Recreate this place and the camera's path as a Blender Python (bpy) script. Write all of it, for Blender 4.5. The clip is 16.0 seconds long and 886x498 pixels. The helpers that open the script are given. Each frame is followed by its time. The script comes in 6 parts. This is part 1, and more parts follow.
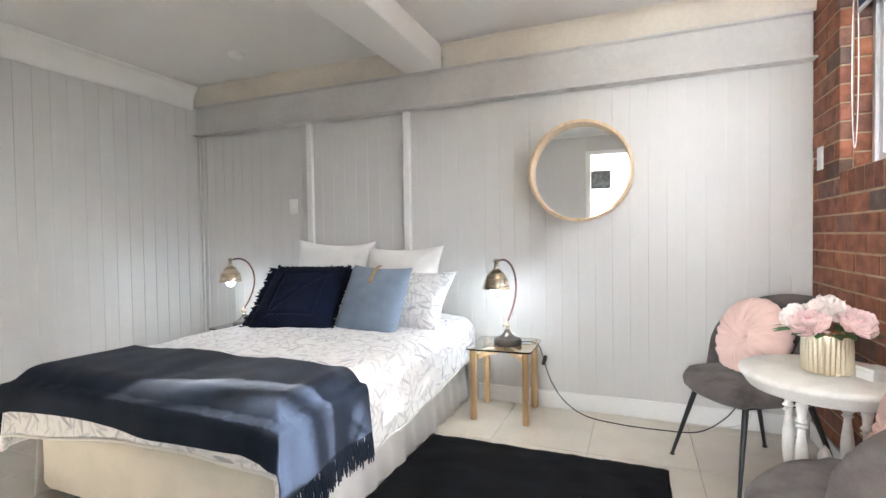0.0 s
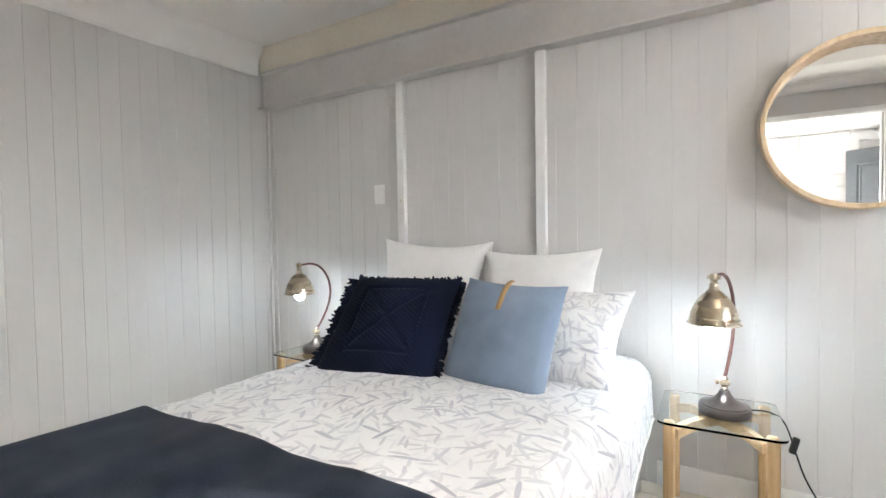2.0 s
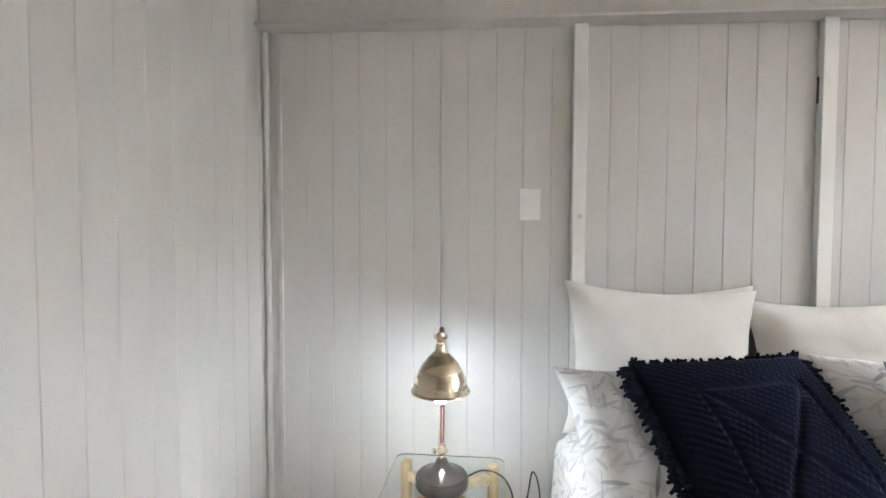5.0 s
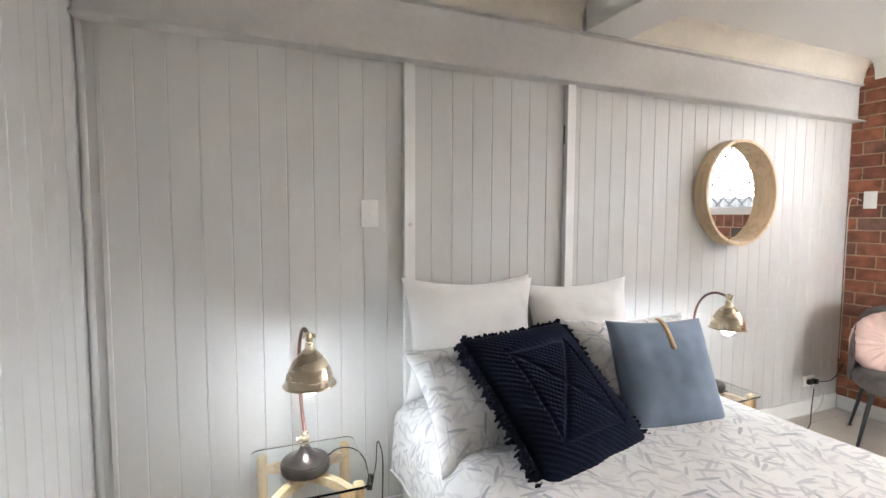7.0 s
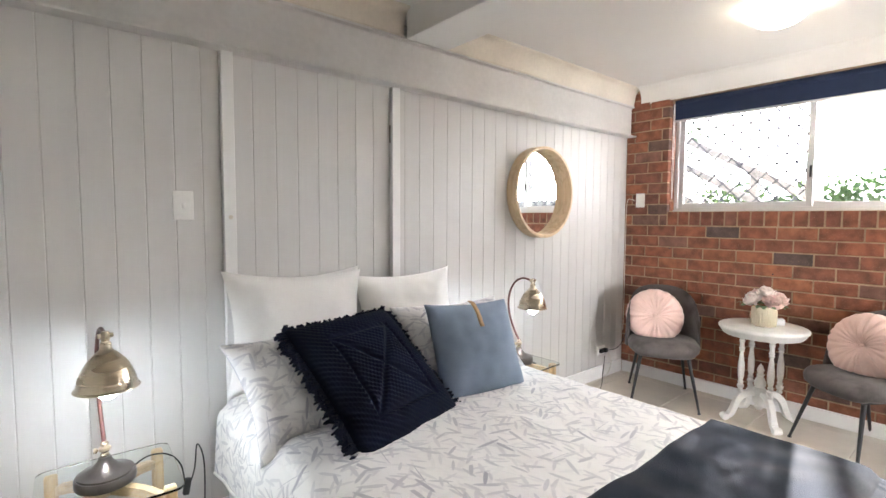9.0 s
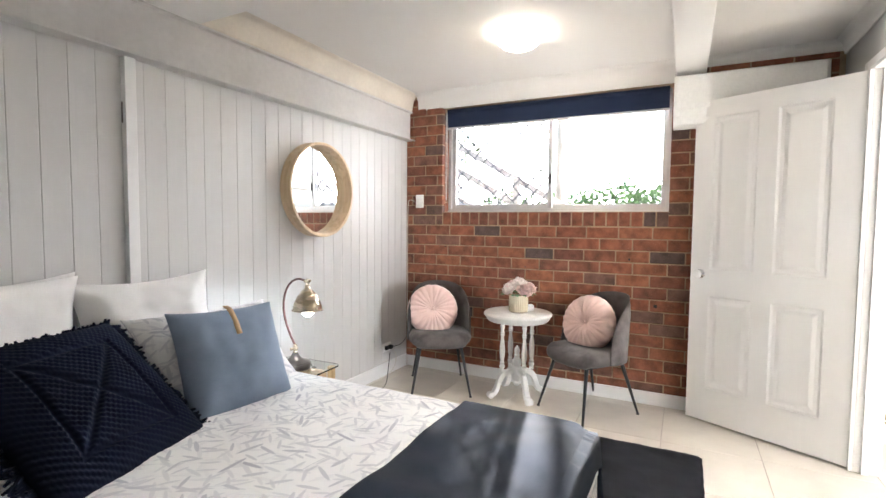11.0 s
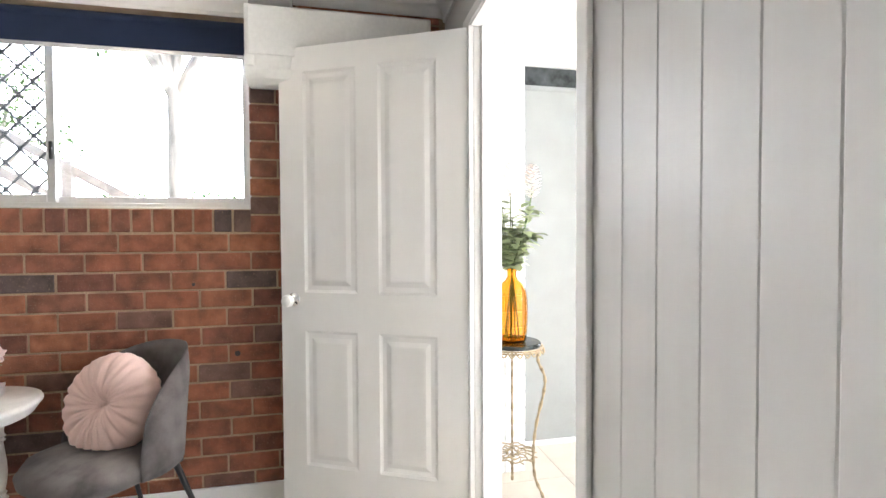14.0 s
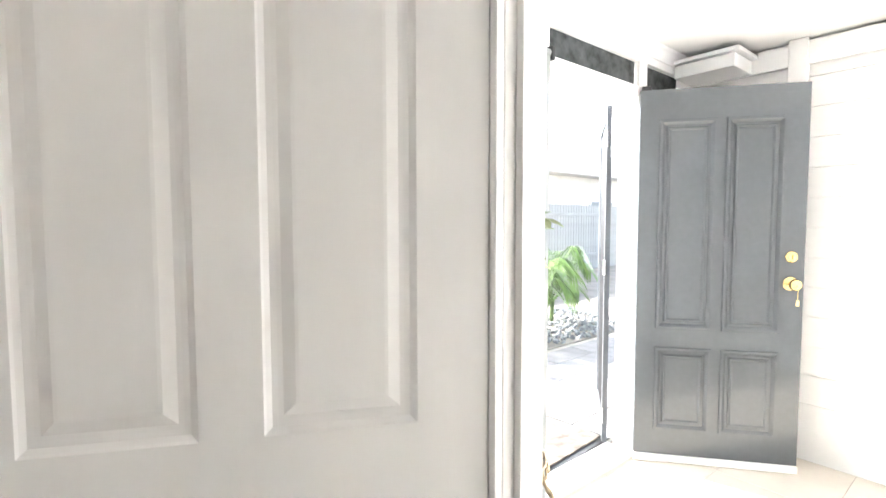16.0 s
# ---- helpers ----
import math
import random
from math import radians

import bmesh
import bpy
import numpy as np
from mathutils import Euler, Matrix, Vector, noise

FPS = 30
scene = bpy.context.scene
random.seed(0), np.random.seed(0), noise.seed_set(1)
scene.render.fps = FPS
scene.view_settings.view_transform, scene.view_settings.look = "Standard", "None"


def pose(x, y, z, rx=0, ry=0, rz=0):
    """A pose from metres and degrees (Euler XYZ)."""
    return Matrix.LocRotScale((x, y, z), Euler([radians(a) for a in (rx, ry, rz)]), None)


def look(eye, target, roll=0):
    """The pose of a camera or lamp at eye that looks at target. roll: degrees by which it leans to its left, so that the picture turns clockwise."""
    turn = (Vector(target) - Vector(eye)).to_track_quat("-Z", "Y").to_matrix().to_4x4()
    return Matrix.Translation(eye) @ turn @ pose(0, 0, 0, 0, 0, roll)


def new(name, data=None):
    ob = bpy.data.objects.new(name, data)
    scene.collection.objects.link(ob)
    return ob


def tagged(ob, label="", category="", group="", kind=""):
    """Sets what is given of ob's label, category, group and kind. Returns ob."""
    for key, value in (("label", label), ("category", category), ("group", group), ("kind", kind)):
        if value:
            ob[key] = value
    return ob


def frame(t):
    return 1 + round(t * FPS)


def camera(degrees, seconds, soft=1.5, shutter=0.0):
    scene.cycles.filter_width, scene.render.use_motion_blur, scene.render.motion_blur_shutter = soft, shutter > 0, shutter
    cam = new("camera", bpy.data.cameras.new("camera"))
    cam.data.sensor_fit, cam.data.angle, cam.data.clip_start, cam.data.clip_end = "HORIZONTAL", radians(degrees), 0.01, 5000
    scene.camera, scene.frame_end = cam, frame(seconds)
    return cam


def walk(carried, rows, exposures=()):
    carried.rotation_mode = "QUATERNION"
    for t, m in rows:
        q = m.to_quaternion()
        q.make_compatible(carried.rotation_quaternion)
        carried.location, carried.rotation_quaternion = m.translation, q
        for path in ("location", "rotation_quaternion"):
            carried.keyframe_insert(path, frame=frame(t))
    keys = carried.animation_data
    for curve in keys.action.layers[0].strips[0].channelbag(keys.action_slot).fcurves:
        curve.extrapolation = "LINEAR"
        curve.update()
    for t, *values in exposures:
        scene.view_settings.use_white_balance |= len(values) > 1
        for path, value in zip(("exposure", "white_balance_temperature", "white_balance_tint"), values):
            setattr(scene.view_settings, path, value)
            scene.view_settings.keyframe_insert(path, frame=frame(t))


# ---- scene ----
cam = camera(85.8, 16.0)
PATH = [
    (0, (0.466, -0.043, 1.085), (-0.286, 1.81, 1.037), -0.8),
    (0.5, (0.356, 0.15, 1.081), (-0.431, 1.987, 1.022), -0.9),
    (1, (0.198, 0.344, 1.075), (-0.694, 2.133, 1.013), -1.0),
    (1.5, (-0.024, 0.561, 1.089), (-1.023, 2.292, 1.03), -0.8),
    (2, (-0.241, 0.771, 1.107), (-1.28, 2.479, 1.043), -0.9),
    (2.5, (-0.52, 0.919, 1.103), (-1.555, 2.628, 1.034), -0.9),
    (3, (-0.892, 1.084, 1.101), (-1.913, 2.802, 1.03), -0.7),
    (3.5, (-1.282, 1.208, 1.148), (-2.264, 2.948, 1.053), -0.5),
    (3.7, (-1.431, 1.232, 1.161), (-2.383, 2.988, 1.076), -0.3),
    (5.8, (-2.467, 1.265, 1.33), (-2.063, 3.221, 1.231), 0.1),
    (6, (-2.487, 1.211, 1.349), (-2.012, 3.15, 1.24), 0.1),
    (6.5, (-2.522, 1.111, 1.366), (-1.889, 3.003, 1.226), 0.3),
    (7, (-2.522, 1.053, 1.336), (-1.744, 2.891, 1.198), 0.2),
    (7.5, (-2.498, 1.016, 1.322), (-1.592, 2.793, 1.177), 0.3),
    (8, (-2.484, 0.98, 1.314), (-1.447, 2.685, 1.173), 0.3),
    (8.5, (-2.477, 0.944, 1.31), (-1.312, 2.564, 1.17), 0.4),
    (8.7, (-2.471, 0.925, 1.308), (-1.258, 2.509, 1.17), 0.3),
    (10.8, (-2.313, 0.799, 1.243), (-0.583, 1.797, 1.145), 0.7),
    (11, (-2.292, 0.816, 1.271), (-0.51, 1.717, 1.16), 0.5),
    (11.5, (-2.218, 0.808, 1.258), (-0.328, 1.454, 1.157), 0.6),
    (12, (-2.139, 0.802, 1.277), (-0.167, 1.126, 1.179), 0.6),
    (12.5, (-1.942, 0.7, 1.265), (0.056, 0.745, 1.179), 0.4),
    (13, (-1.671, 0.576, 1.262), (0.323, 0.441, 1.169), 0.1),
    (13.5, (-1.344, 0.556, 1.249), (0.633, 0.26, 1.171), -0.1),
    (14, (-0.998, 0.512, 1.229), (0.957, 0.094, 1.177), -0.3),
    (14.5, (-0.701, 0.597, 1.307), (1.195, -0.028, 1.189), -0.3),
    (15, (-0.329, 0.688, 1.299), (1.486, -0.146, 1.195), -0.1),
    (15.5, (-0.018, 0.66, 1.307), (1.688, -0.38, 1.204), -0.1),
    (16, (0.232, 0.615, 1.337), (1.774, -0.653, 1.223), -0.1),
]
walk(cam, [(t, look(eye, target, roll)) for t, eye, target, roll in PATH], [(0, 3.08, 6200, 11), (3.5, 3.26, 6250, 10), (6, 3.24, 6400, 12), (8.7, 3.24, 6400, 13), (11, 3.19, 6300, 12), (12.5, 3.04, 6300, 12), (13.5, 2.95, 6150, 11), (14.5, 2.95, 6150, 11), (16, 3.00, 6200, 11)])

# ---- world, sun, lamps ----
SUN_EL, SUN_AZ = 29.0, 12.0          # degrees above the horizon, and from +x towards +y
world = bpy.data.worlds.new("sky")
scene.world = world
world.use_nodes = True
wn = world.node_tree
sky = wn.nodes.new("ShaderNodeTexSky")
sky.sky_type, sky.sun_disc = "NISHITA", False
sky.sun_elevation, sky.sun_rotation = radians(SUN_EL), radians(90 - SUN_AZ)
wn.links.new(sky.outputs[0], wn.nodes["Background"].inputs[0])
wn.nodes["Background"].inputs[1].default_value = 0.05

sun_dir = Vector((math.cos(radians(SUN_EL)) * math.cos(radians(SUN_AZ)), math.cos(radians(SUN_EL)) * math.sin(radians(SUN_AZ)), math.sin(radians(SUN_EL))))
sun = new("sun", bpy.data.lights.new("sun", "SUN"))
sun.data.energy, sun.data.angle, sun.data.color = 5.0, radians(0.5), (1.0, 0.95, 0.87)
sun.matrix_world = look((0, 0, 0), -sun_dir)


def area(name, eye, target, w, h, power, colour):
    lamp = new(name, bpy.data.lights.new(name, "AREA"))
    lamp.data.shape, lamp.data.size, lamp.data.size_y = "RECTANGLE", w, h
    lamp.data.energy, lamp.data.color = power, colour
    lamp.matrix_world = look(eye, target)
    return lamp


def bulb_lamp(name, place, power, colour, r):
    lamp = new(name, bpy.data.lights.new(name, "POINT"))
    lamp.data.energy, lamp.data.color, lamp.data.shadow_soft_size = power, colour, r
    lamp.location = place
    return lamp


# sky light standing in the openings
area("hall_window_daylight", (-0.38, -2.75, 1.4), (0.1, 0.0, 1.2), 0.9, 0.8, 10.5, (0.97, 0.98, 1.0))
bulb_lamp("bedside_bulb_light", (-2.325, 2.625, 0.740), 0.62, (0.80, 0.92, 1.0), 0.03)
bulb_lamp("bedside_bulb_light", (-0.30, 2.645, 0.740), 0.62, (0.80, 0.92, 1.0), 0.03)

# ---- materials ----


def node(nt, kind, operation="", data_type="", rotation_type=""):
    n = nt.nodes.new("ShaderNode" + kind)
    if operation:
        n.operation = operation
    if data_type:
        n.data_type = data_type
    if rotation_type:
        n.rotation_type = rotation_type
    return n


def ramp(nt, stops):
    n = nt.nodes.new("ShaderNodeValToRGB")
    el = n.color_ramp.elements
    while len(el) < len(stops):
        el.new(0.5)
    for e, (p, c) in zip(el, stops):
        e.position, e.color = p, (*c, 1)
    return n


def base_mat(name, colour, rough=0.5, metal=0.0, coat=0.0):
    m = bpy.data.materials.new(name)
    m.use_nodes = True
    b = m.node_tree.nodes["Principled BSDF"]
    b.inputs["Base Color"].default_value = (*colour, 1)
    b.inputs["Roughness"].default_value, b.inputs["Metallic"].default_value = rough, metal
    b.inputs["Coat Weight"].default_value = coat
    return m, m.node_tree, b


def surface(name, colour, rough=0.5, metal=0.0, vary=0.06, scale=4.0, grain=60.0, bump=0.15, depth=0.002, stretch=(1, 1, 1), coat=0.0, each=0.0, fine=0.04):
    """Noise at two scales in the colour and in the roughness, with fine relief. each: how far one piece differs from the next."""
    m, nt, b = base_mat(name, colour, rough, metal, coat)
    co = node(nt, "TexCoord")
    mp = node(nt, "Mapping")
    mp.inputs["Scale"].default_value = stretch
    nt.links.new(co.outputs["Object"], mp.inputs[0])
    n1, n2 = node(nt, "TexNoise"), node(nt, "TexNoise")
    n1.inputs["Scale"].default_value, n1.inputs["Detail"].default_value = scale, 5
    n2.inputs["Scale"].default_value, n2.inputs["Detail"].default_value = grain, 3
    for n in (n1, n2):
        nt.links.new(mp.outputs[0], n.inputs["Vector"])
    dark = [max(0, c * (1 - 2.2 * vary)) for c in colour]
    light = [min(1, c * (1 + 1.6 * vary)) for c in colour]
    r = ramp(nt, [(0.3, dark), (0.5, colour), (0.72, light)])
    nt.links.new(n1.outputs[0], r.inputs[0])
    hsv = node(nt, "HueSaturation")
    nt.links.new(r.outputs[0], hsv.inputs["Color"])
    mr = node(nt, "MapRange")
    mr.inputs["From Min"].default_value, mr.inputs["From Max"].default_value = 0.25, 0.75
    mr.inputs["To Min"].default_value, mr.inputs["To Max"].default_value = 1 - fine, 1 + fine
    nt.links.new(n2.outputs[0], mr.inputs[0])
    value = mr.outputs[0]
    if each:
        info = node(nt, "ObjectInfo")
        er = node(nt, "MapRange")
        er.inputs["To Min"].default_value, er.inputs["To Max"].default_value = 1 - each, 1 + each
        nt.links.new(info.outputs["Random"], er.inputs[0])
        mu = node(nt, "Math", operation="MULTIPLY")
        nt.links.new(er.outputs[0], mu.inputs[0])
        nt.links.new(mr.outputs[0], mu.inputs[1])
        value = mu.outputs[0]
    nt.links.new(value, hsv.inputs["Value"])
    nt.links.new(hsv.outputs[0], b.inputs["Base Color"])
    rr = node(nt, "MapRange")
    rr.inputs["To Min"].default_value, rr.inputs["To Max"].default_value = max(0.02, rough - 0.08), min(1, rough + 0.08)
    nt.links.new(n1.outputs[0], rr.inputs[0])
    nt.links.new(rr.outputs[0], b.inputs["Roughness"])
    if bump:
        bp = node(nt, "Bump")
        bp.inputs["Strength"].default_value, bp.inputs["Distance"].default_value = bump, depth
        nt.links.new(n2.outputs[0], bp.inputs["Height"])
        nt.links.new(bp.outputs[0], b.inputs["Normal"])
    return m


def brick_mat(name, stops, rough=0.8):
    m, nt, b = base_mat(name, (0.3, 0.12, 0.07), rough)
    info, co = node(nt, "ObjectInfo"), node(nt, "TexCoord")
    add = node(nt, "VectorMath", operation="ADD")
    mul = node(nt, "Math", operation="MULTIPLY")
    mul.inputs[1].default_value = 37.0
    nt.links.new(info.outputs["Random"], mul.inputs[0])
    nt.links.new(co.outputs["Object"], add.inputs[0])
    nt.links.new(mul.outputs[0], add.inputs[1])
    r = ramp(nt, stops)
    r.color_ramp.interpolation = "LINEAR"
    nt.links.new(info.outputs["Random"], r.inputs[0])
    n1, n2 = node(nt, "TexNoise"), node(nt, "TexNoise")
    n1.inputs["Scale"].default_value, n1.inputs["Detail"].default_value = 14, 6
    n2.inputs["Scale"].default_value, n2.inputs["Detail"].default_value = 160, 4
    for n in (n1, n2):
        nt.links.new(add.outputs[0], n.inputs["Vector"])
    mr = node(nt, "MapRange")
    mr.inputs["From Min"].default_value, mr.inputs["From Max"].default_value = 0.3, 0.7
    mr.inputs["To Min"].default_value, mr.inputs["To Max"].default_value = 0.55, 1.35
    nt.links.new(n1.outputs[0], mr.inputs[0])
    hsv = node(nt, "HueSaturation")
    nt.links.new(r.outputs[0], hsv.inputs["Color"])
    nt.links.new(mr.outputs[0], hsv.inputs["Value"])
    spots = ramp(nt, [(0.60, (0, 0, 0)), (0.72, (1, 1, 1))])
    nt.links.new(n2.outputs[0], spots.inputs[0])
    mix = node(nt, "Mix", data_type="RGBA")
    mix.inputs["B"].default_value = (0.42, 0.28, 0.2, 1)
    sc = node(nt, "Math", operation="MULTIPLY")
    sc.inputs[1].default_value = 0.35
    nt.links.new(spots.outputs[0], sc.inputs[0])
    nt.links.new(sc.outputs[0], mix.inputs["Factor"])
    nt.links.new(hsv.outputs[0], mix.inputs["A"])
    nt.links.new(mix.outputs["Result"], b.inputs["Base Color"])
    bp = node(nt, "Bump")
    bp.inputs["Strength"].default_value, bp.inputs["Distance"].default_value = 0.5, 0.002
    nt.links.new(n2.outputs[0], bp.inputs["Height"])
    nt.links.new(bp.outputs[0], b.inputs["Normal"])
    return m


def wood_mat(name, light, dark, rough=0.45, axis=2, scale=22.0):
    m, nt, b = base_mat(name, light, rough)
    co, mp, n = node(nt, "TexCoord"), node(nt, "Mapping"), node(nt, "TexNoise")
    st = [scale, scale, scale]
    st[axis] = scale / 14
    mp.inputs["Scale"].default_value = st
    n.inputs["Scale"].default_value, n.inputs["Detail"].default_value, n.inputs["Distortion"].default_value = 2.2, 6, 0.6
    nt.links.new(co.outputs["Object"], mp.inputs[0])
    nt.links.new(mp.outputs[0], n.inputs["Vector"])
    r = ramp(nt, [(0.32, dark), (0.55, light), (0.8, [min(1, c * 1.12) for c in light])])
    nt.links.new(n.outputs[0], r.inputs[0])
    nt.links.new(r.outputs[0], b.inputs["Base Color"])
    bp = node(nt, "Bump")
    bp.inputs["Strength"].default_value, bp.inputs["Distance"].default_value = 0.15, 0.001
    nt.links.new(n.outputs[0], bp.inputs["Height"])
    nt.links.new(bp.outputs[0], b.inputs["Normal"])
    return m


def fabric(name, colour, rough=0.9, weave=420.0, sheen=0.3, vary=0.08, bump=0.35, scale=6.0, soft_scale=3.0):
    m = surface(name, colour, rough, vary=vary, scale=scale, grain=weave, bump=bump, depth=0.0015, fine=0.08)
    b = m.node_tree.nodes["Principled BSDF"]
    b.inputs["Sheen Weight"].default_value = sheen
    b.inputs["Specular IOR Level"].default_value = 0.08
    return m


def leaf_print(name, ground, ink, size=1.0):
    """White cotton printed with scattered grey-blue leaves and thin twigs, on UV in metres."""
    m, nt, b = base_mat(name, ground, 0.85)
    b.inputs["Sheen Weight"].default_value = 0.2
    b.inputs["Specular IOR Level"].default_value = 0.2
    uv = node(nt, "TexCoord")
    total = None
    for k, (scale, a, w, spread, lift) in enumerate([(11.0, 0.46, 0.085, 3.2, 0.62), (13.0, 0.46, 0.08, 4.2, 0.55), (9.5, 0.47, 0.07, 2.6, 0.85), (15.0, 0.46, 0.085, 6.0, 0.5), (12.0, 0.46, 0.075, 5.2, 0.6), (7.0, 0.49, 0.012, 2.2, 0.75), (10.5, 0.46, 0.08, 1.8, 0.45), (14.0, 0.46, 0.08, 3.8, 0.55)]):
        mp, vo = node(nt, "Mapping"), node(nt, "TexVoronoi")
        mp.inputs["Location"].default_value = (3.7 * k, 1.3 * k, 0)
        mp.inputs["Rotation"].default_value = (0, 0, 0.6 * k)
        mp.inputs["Scale"].default_value = (scale / size,) * 3
        nt.links.new(uv.outputs["UV"], mp.inputs[0])
        vo.voronoi_dimensions = "2D"
        vo.inputs["Scale"].default_value, vo.inputs["Randomness"].default_value = 1.0, 0.75
        nt.links.new(mp.outputs[0], vo.inputs["Vector"])
        sub = node(nt, "VectorMath", operation="SUBTRACT")
        nt.links.new(mp.outputs[0], sub.inputs[0])
        nt.links.new(vo.outputs["Position"], sub.inputs[1])
        sep = node(nt, "SeparateColor")
        nt.links.new(vo.outputs["Color"], sep.inputs[0])
        ang = node(nt, "Math", operation="MULTIPLY")
        ang.inputs[1].default_value = spread
        nt.links.new(sep.outputs[0], ang.inputs[0])
        rot = node(nt, "VectorRotate", rotation_type="Z_AXIS")
        nt.links.new(sub.outputs[0], rot.inputs["Vector"])
        nt.links.new(ang.outputs[0], rot.inputs["Angle"])
        div = node(nt, "VectorMath", operation="DIVIDE")
        div.inputs[1].default_value = (a, w, 1)
        nt.links.new(rot.outputs[0], div.inputs[0])
        ln = node(nt, "VectorMath", operation="LENGTH")
        flat = node(nt, "VectorMath", operation="MULTIPLY")
        flat.inputs[1].default_value = (1, 1, 0)
        nt.links.new(div.outputs[0], flat.inputs[0])
        nt.links.new(flat.outputs[0], ln.inputs[0])
        inside = node(nt, "MapRange")
        inside.inputs["From Min"].default_value, inside.inputs["From Max"].default_value = 1.0, 0.8
        nt.links.new(ln.outputs["Value"], inside.inputs[0])
        few = node(nt, "MapRange")
        few.inputs["From Min"].default_value, few.inputs["From Max"].default_value = 0.05, 1.0
        few.inputs["To Min"].default_value, few.inputs["To Max"].default_value = 0.0, lift
        nt.links.new(sep.outputs[1], few.inputs[0])
        mul = node(nt, "Math", operation="MULTIPLY")
        nt.links.new(inside.outputs[0], mul.inputs[0])
        nt.links.new(few.outputs[0], mul.inputs[1])
        if total is None:
            total = mul.outputs[0]
        else:
            mx = node(nt, "Math", operation="MAXIMUM")
            nt.links.new(total, mx.inputs[0])
            nt.links.new(mul.outputs[0], mx.inputs[1])
            total = mx.outputs[0]
    mix = node(nt, "Mix", data_type="RGBA")
    mix.inputs["A"].default_value, mix.inputs["B"].default_value = (*ground, 1), (*ink, 1)
    nt.links.new(total, mix.inputs["Factor"])
    nt.links.new(mix.outputs["Result"], b.inputs["Base Color"])
    n = node(nt, "TexNoise")
    n.inputs["Scale"].default_value, n.inputs["Detail"].default_value = 18, 4
    nt.links.new(uv.outputs["UV"], n.inputs["Vector"])
    bp = node(nt, "Bump")
    bp.inputs["Strength"].default_value, bp.inputs["Distance"].default_value = 0.5, 0.006
    nt.links.new(n.outputs[0], bp.inputs["Height"])
    nt.links.new(bp.outputs[0], b.inputs["Normal"])
    return m


def glass_mat(name, colour=(1, 1, 1), rough=0.0, ior=1.45):
    m, nt, b = base_mat(name, colour, rough)
    b.inputs["Transmission Weight"].default_value, b.inputs["IOR"].default_value = 1.0, ior
    return m


def glow(name, colour, strength):
    m, nt, b = base_mat(name, (0.9, 0.9, 0.9), 0.4)
    b.inputs["Emission Color"].default_value, b.inputs["Emission Strength"].default_value = (*colour, 1), strength
    return m


M_BOARD = surface("painted_boards", (0.60, 0.585, 0.565), 0.42, vary=0.02, scale=2.2, grain=45, bump=0.06, each=0.012, fine=0.01, stretch=(1, 1, 0.2))
M_PLASTER = surface("painted_plaster", (0.56, 0.545, 0.525), 0.6, vary=0.02, scale=1.5, grain=90, bump=0.08, fine=0.01)
M_CEIL = surface("white_ceiling_paint", (0.78, 0.765, 0.74), 0.65, vary=0.015, scale=1.2, grain=120, bump=0.06, fine=0.01)
M_TRIM = surface("white_gloss_trim", (0.80, 0.79, 0.77), 0.32, vary=0.015, scale=3, grain=30, bump=0.08, fine=0.01)
M_DOOR = surface("white_satin_door", (0.80, 0.785, 0.765), 0.38, vary=0.012, scale=3, grain=40, bump=0.07, fine=0.008, stretch=(1, 1, 0.25))
M_BEAM = surface("painted_steel_beam", (0.58, 0.56, 0.54), 0.4, vary=0.03, scale=3, grain=40, bump=0.1)
M_CORNICE = surface("cream_cornice", (0.68, 0.62, 0.53), 0.5, vary=0.03, scale=4, grain=50, bump=0.06)
M_BRICK = brick_mat("red_brick", [(0.0, (0.29, 0.10, 0.05)), (0.22, (0.22, 0.078, 0.042)), (0.45, (0.31, 0.115, 0.055)), (0.62, (0.17, 0.062, 0.04)), (0.80, (0.26, 0.095, 0.05)), (0.86, (0.085, 0.06, 0.055)), (0.93, (0.12, 0.075, 0.06)), (1.0, (0.24, 0.10, 0.06))])
M_MORTAR = surface("tan_mortar", (0.38, 0.265, 0.17), 0.95, vary=0.12, scale=9, grain=140, bump=0.8, depth=0.004, fine=0.15)
M_WBRICK = surface("white_painted_brick", (0.82, 0.81, 0.79), 0.5, vary=0.02, scale=9, grain=110, bump=0.5, depth=0.003, each=0.02)
M_TILE = surface("cream_glazed_tile", (0.66, 0.60, 0.51), 0.16, vary=0.035, scale=5, grain=60, bump=0.03, each=0.025, fine=0.012)
M_GROUT = surface("pale_grout", (0.44, 0.39, 0.33), 0.9, vary=0.08, scale=8, grain=120, bump=0.4)
M_ALU = surface("pale_anodised_aluminium", (0.62, 0.62, 0.62), 0.4, metal=0.6, vary=0.03, scale=6, grain=80, bump=0.03)
M_GRILLE = surface("grey_grille_aluminium", (0.13, 0.14, 0.15), 0.45, metal=0.3, vary=0.05, bump=0.05)
M_DARKMETAL = surface("black_powder_coat", (0.018, 0.018, 0.02), 0.42, vary=0.1, scale=12, grain=150, bump=0.1)
M_BRASS = surface("brushed_antique_brass", (0.56, 0.48, 0.36), 0.27, metal=1.0, vary=0.05, scale=5, grain=40, bump=0.0, stretch=(1, 1, 6))
M_BRONZE = surface("dark_bronze", (0.16, 0.14, 0.13), 0.34, metal=0.9, vary=0.12, scale=14, grain=90, bump=0.06)
M_REDARM = surface("brown_leather_sleeve", (0.13, 0.05, 0.04), 0.45, vary=0.15, scale=30, grain=160, bump=0.2)
M_CHROME = surface("chrome", (0.85, 0.85, 0.86), 0.08, metal=1.0, vary=0.02, bump=0.0)
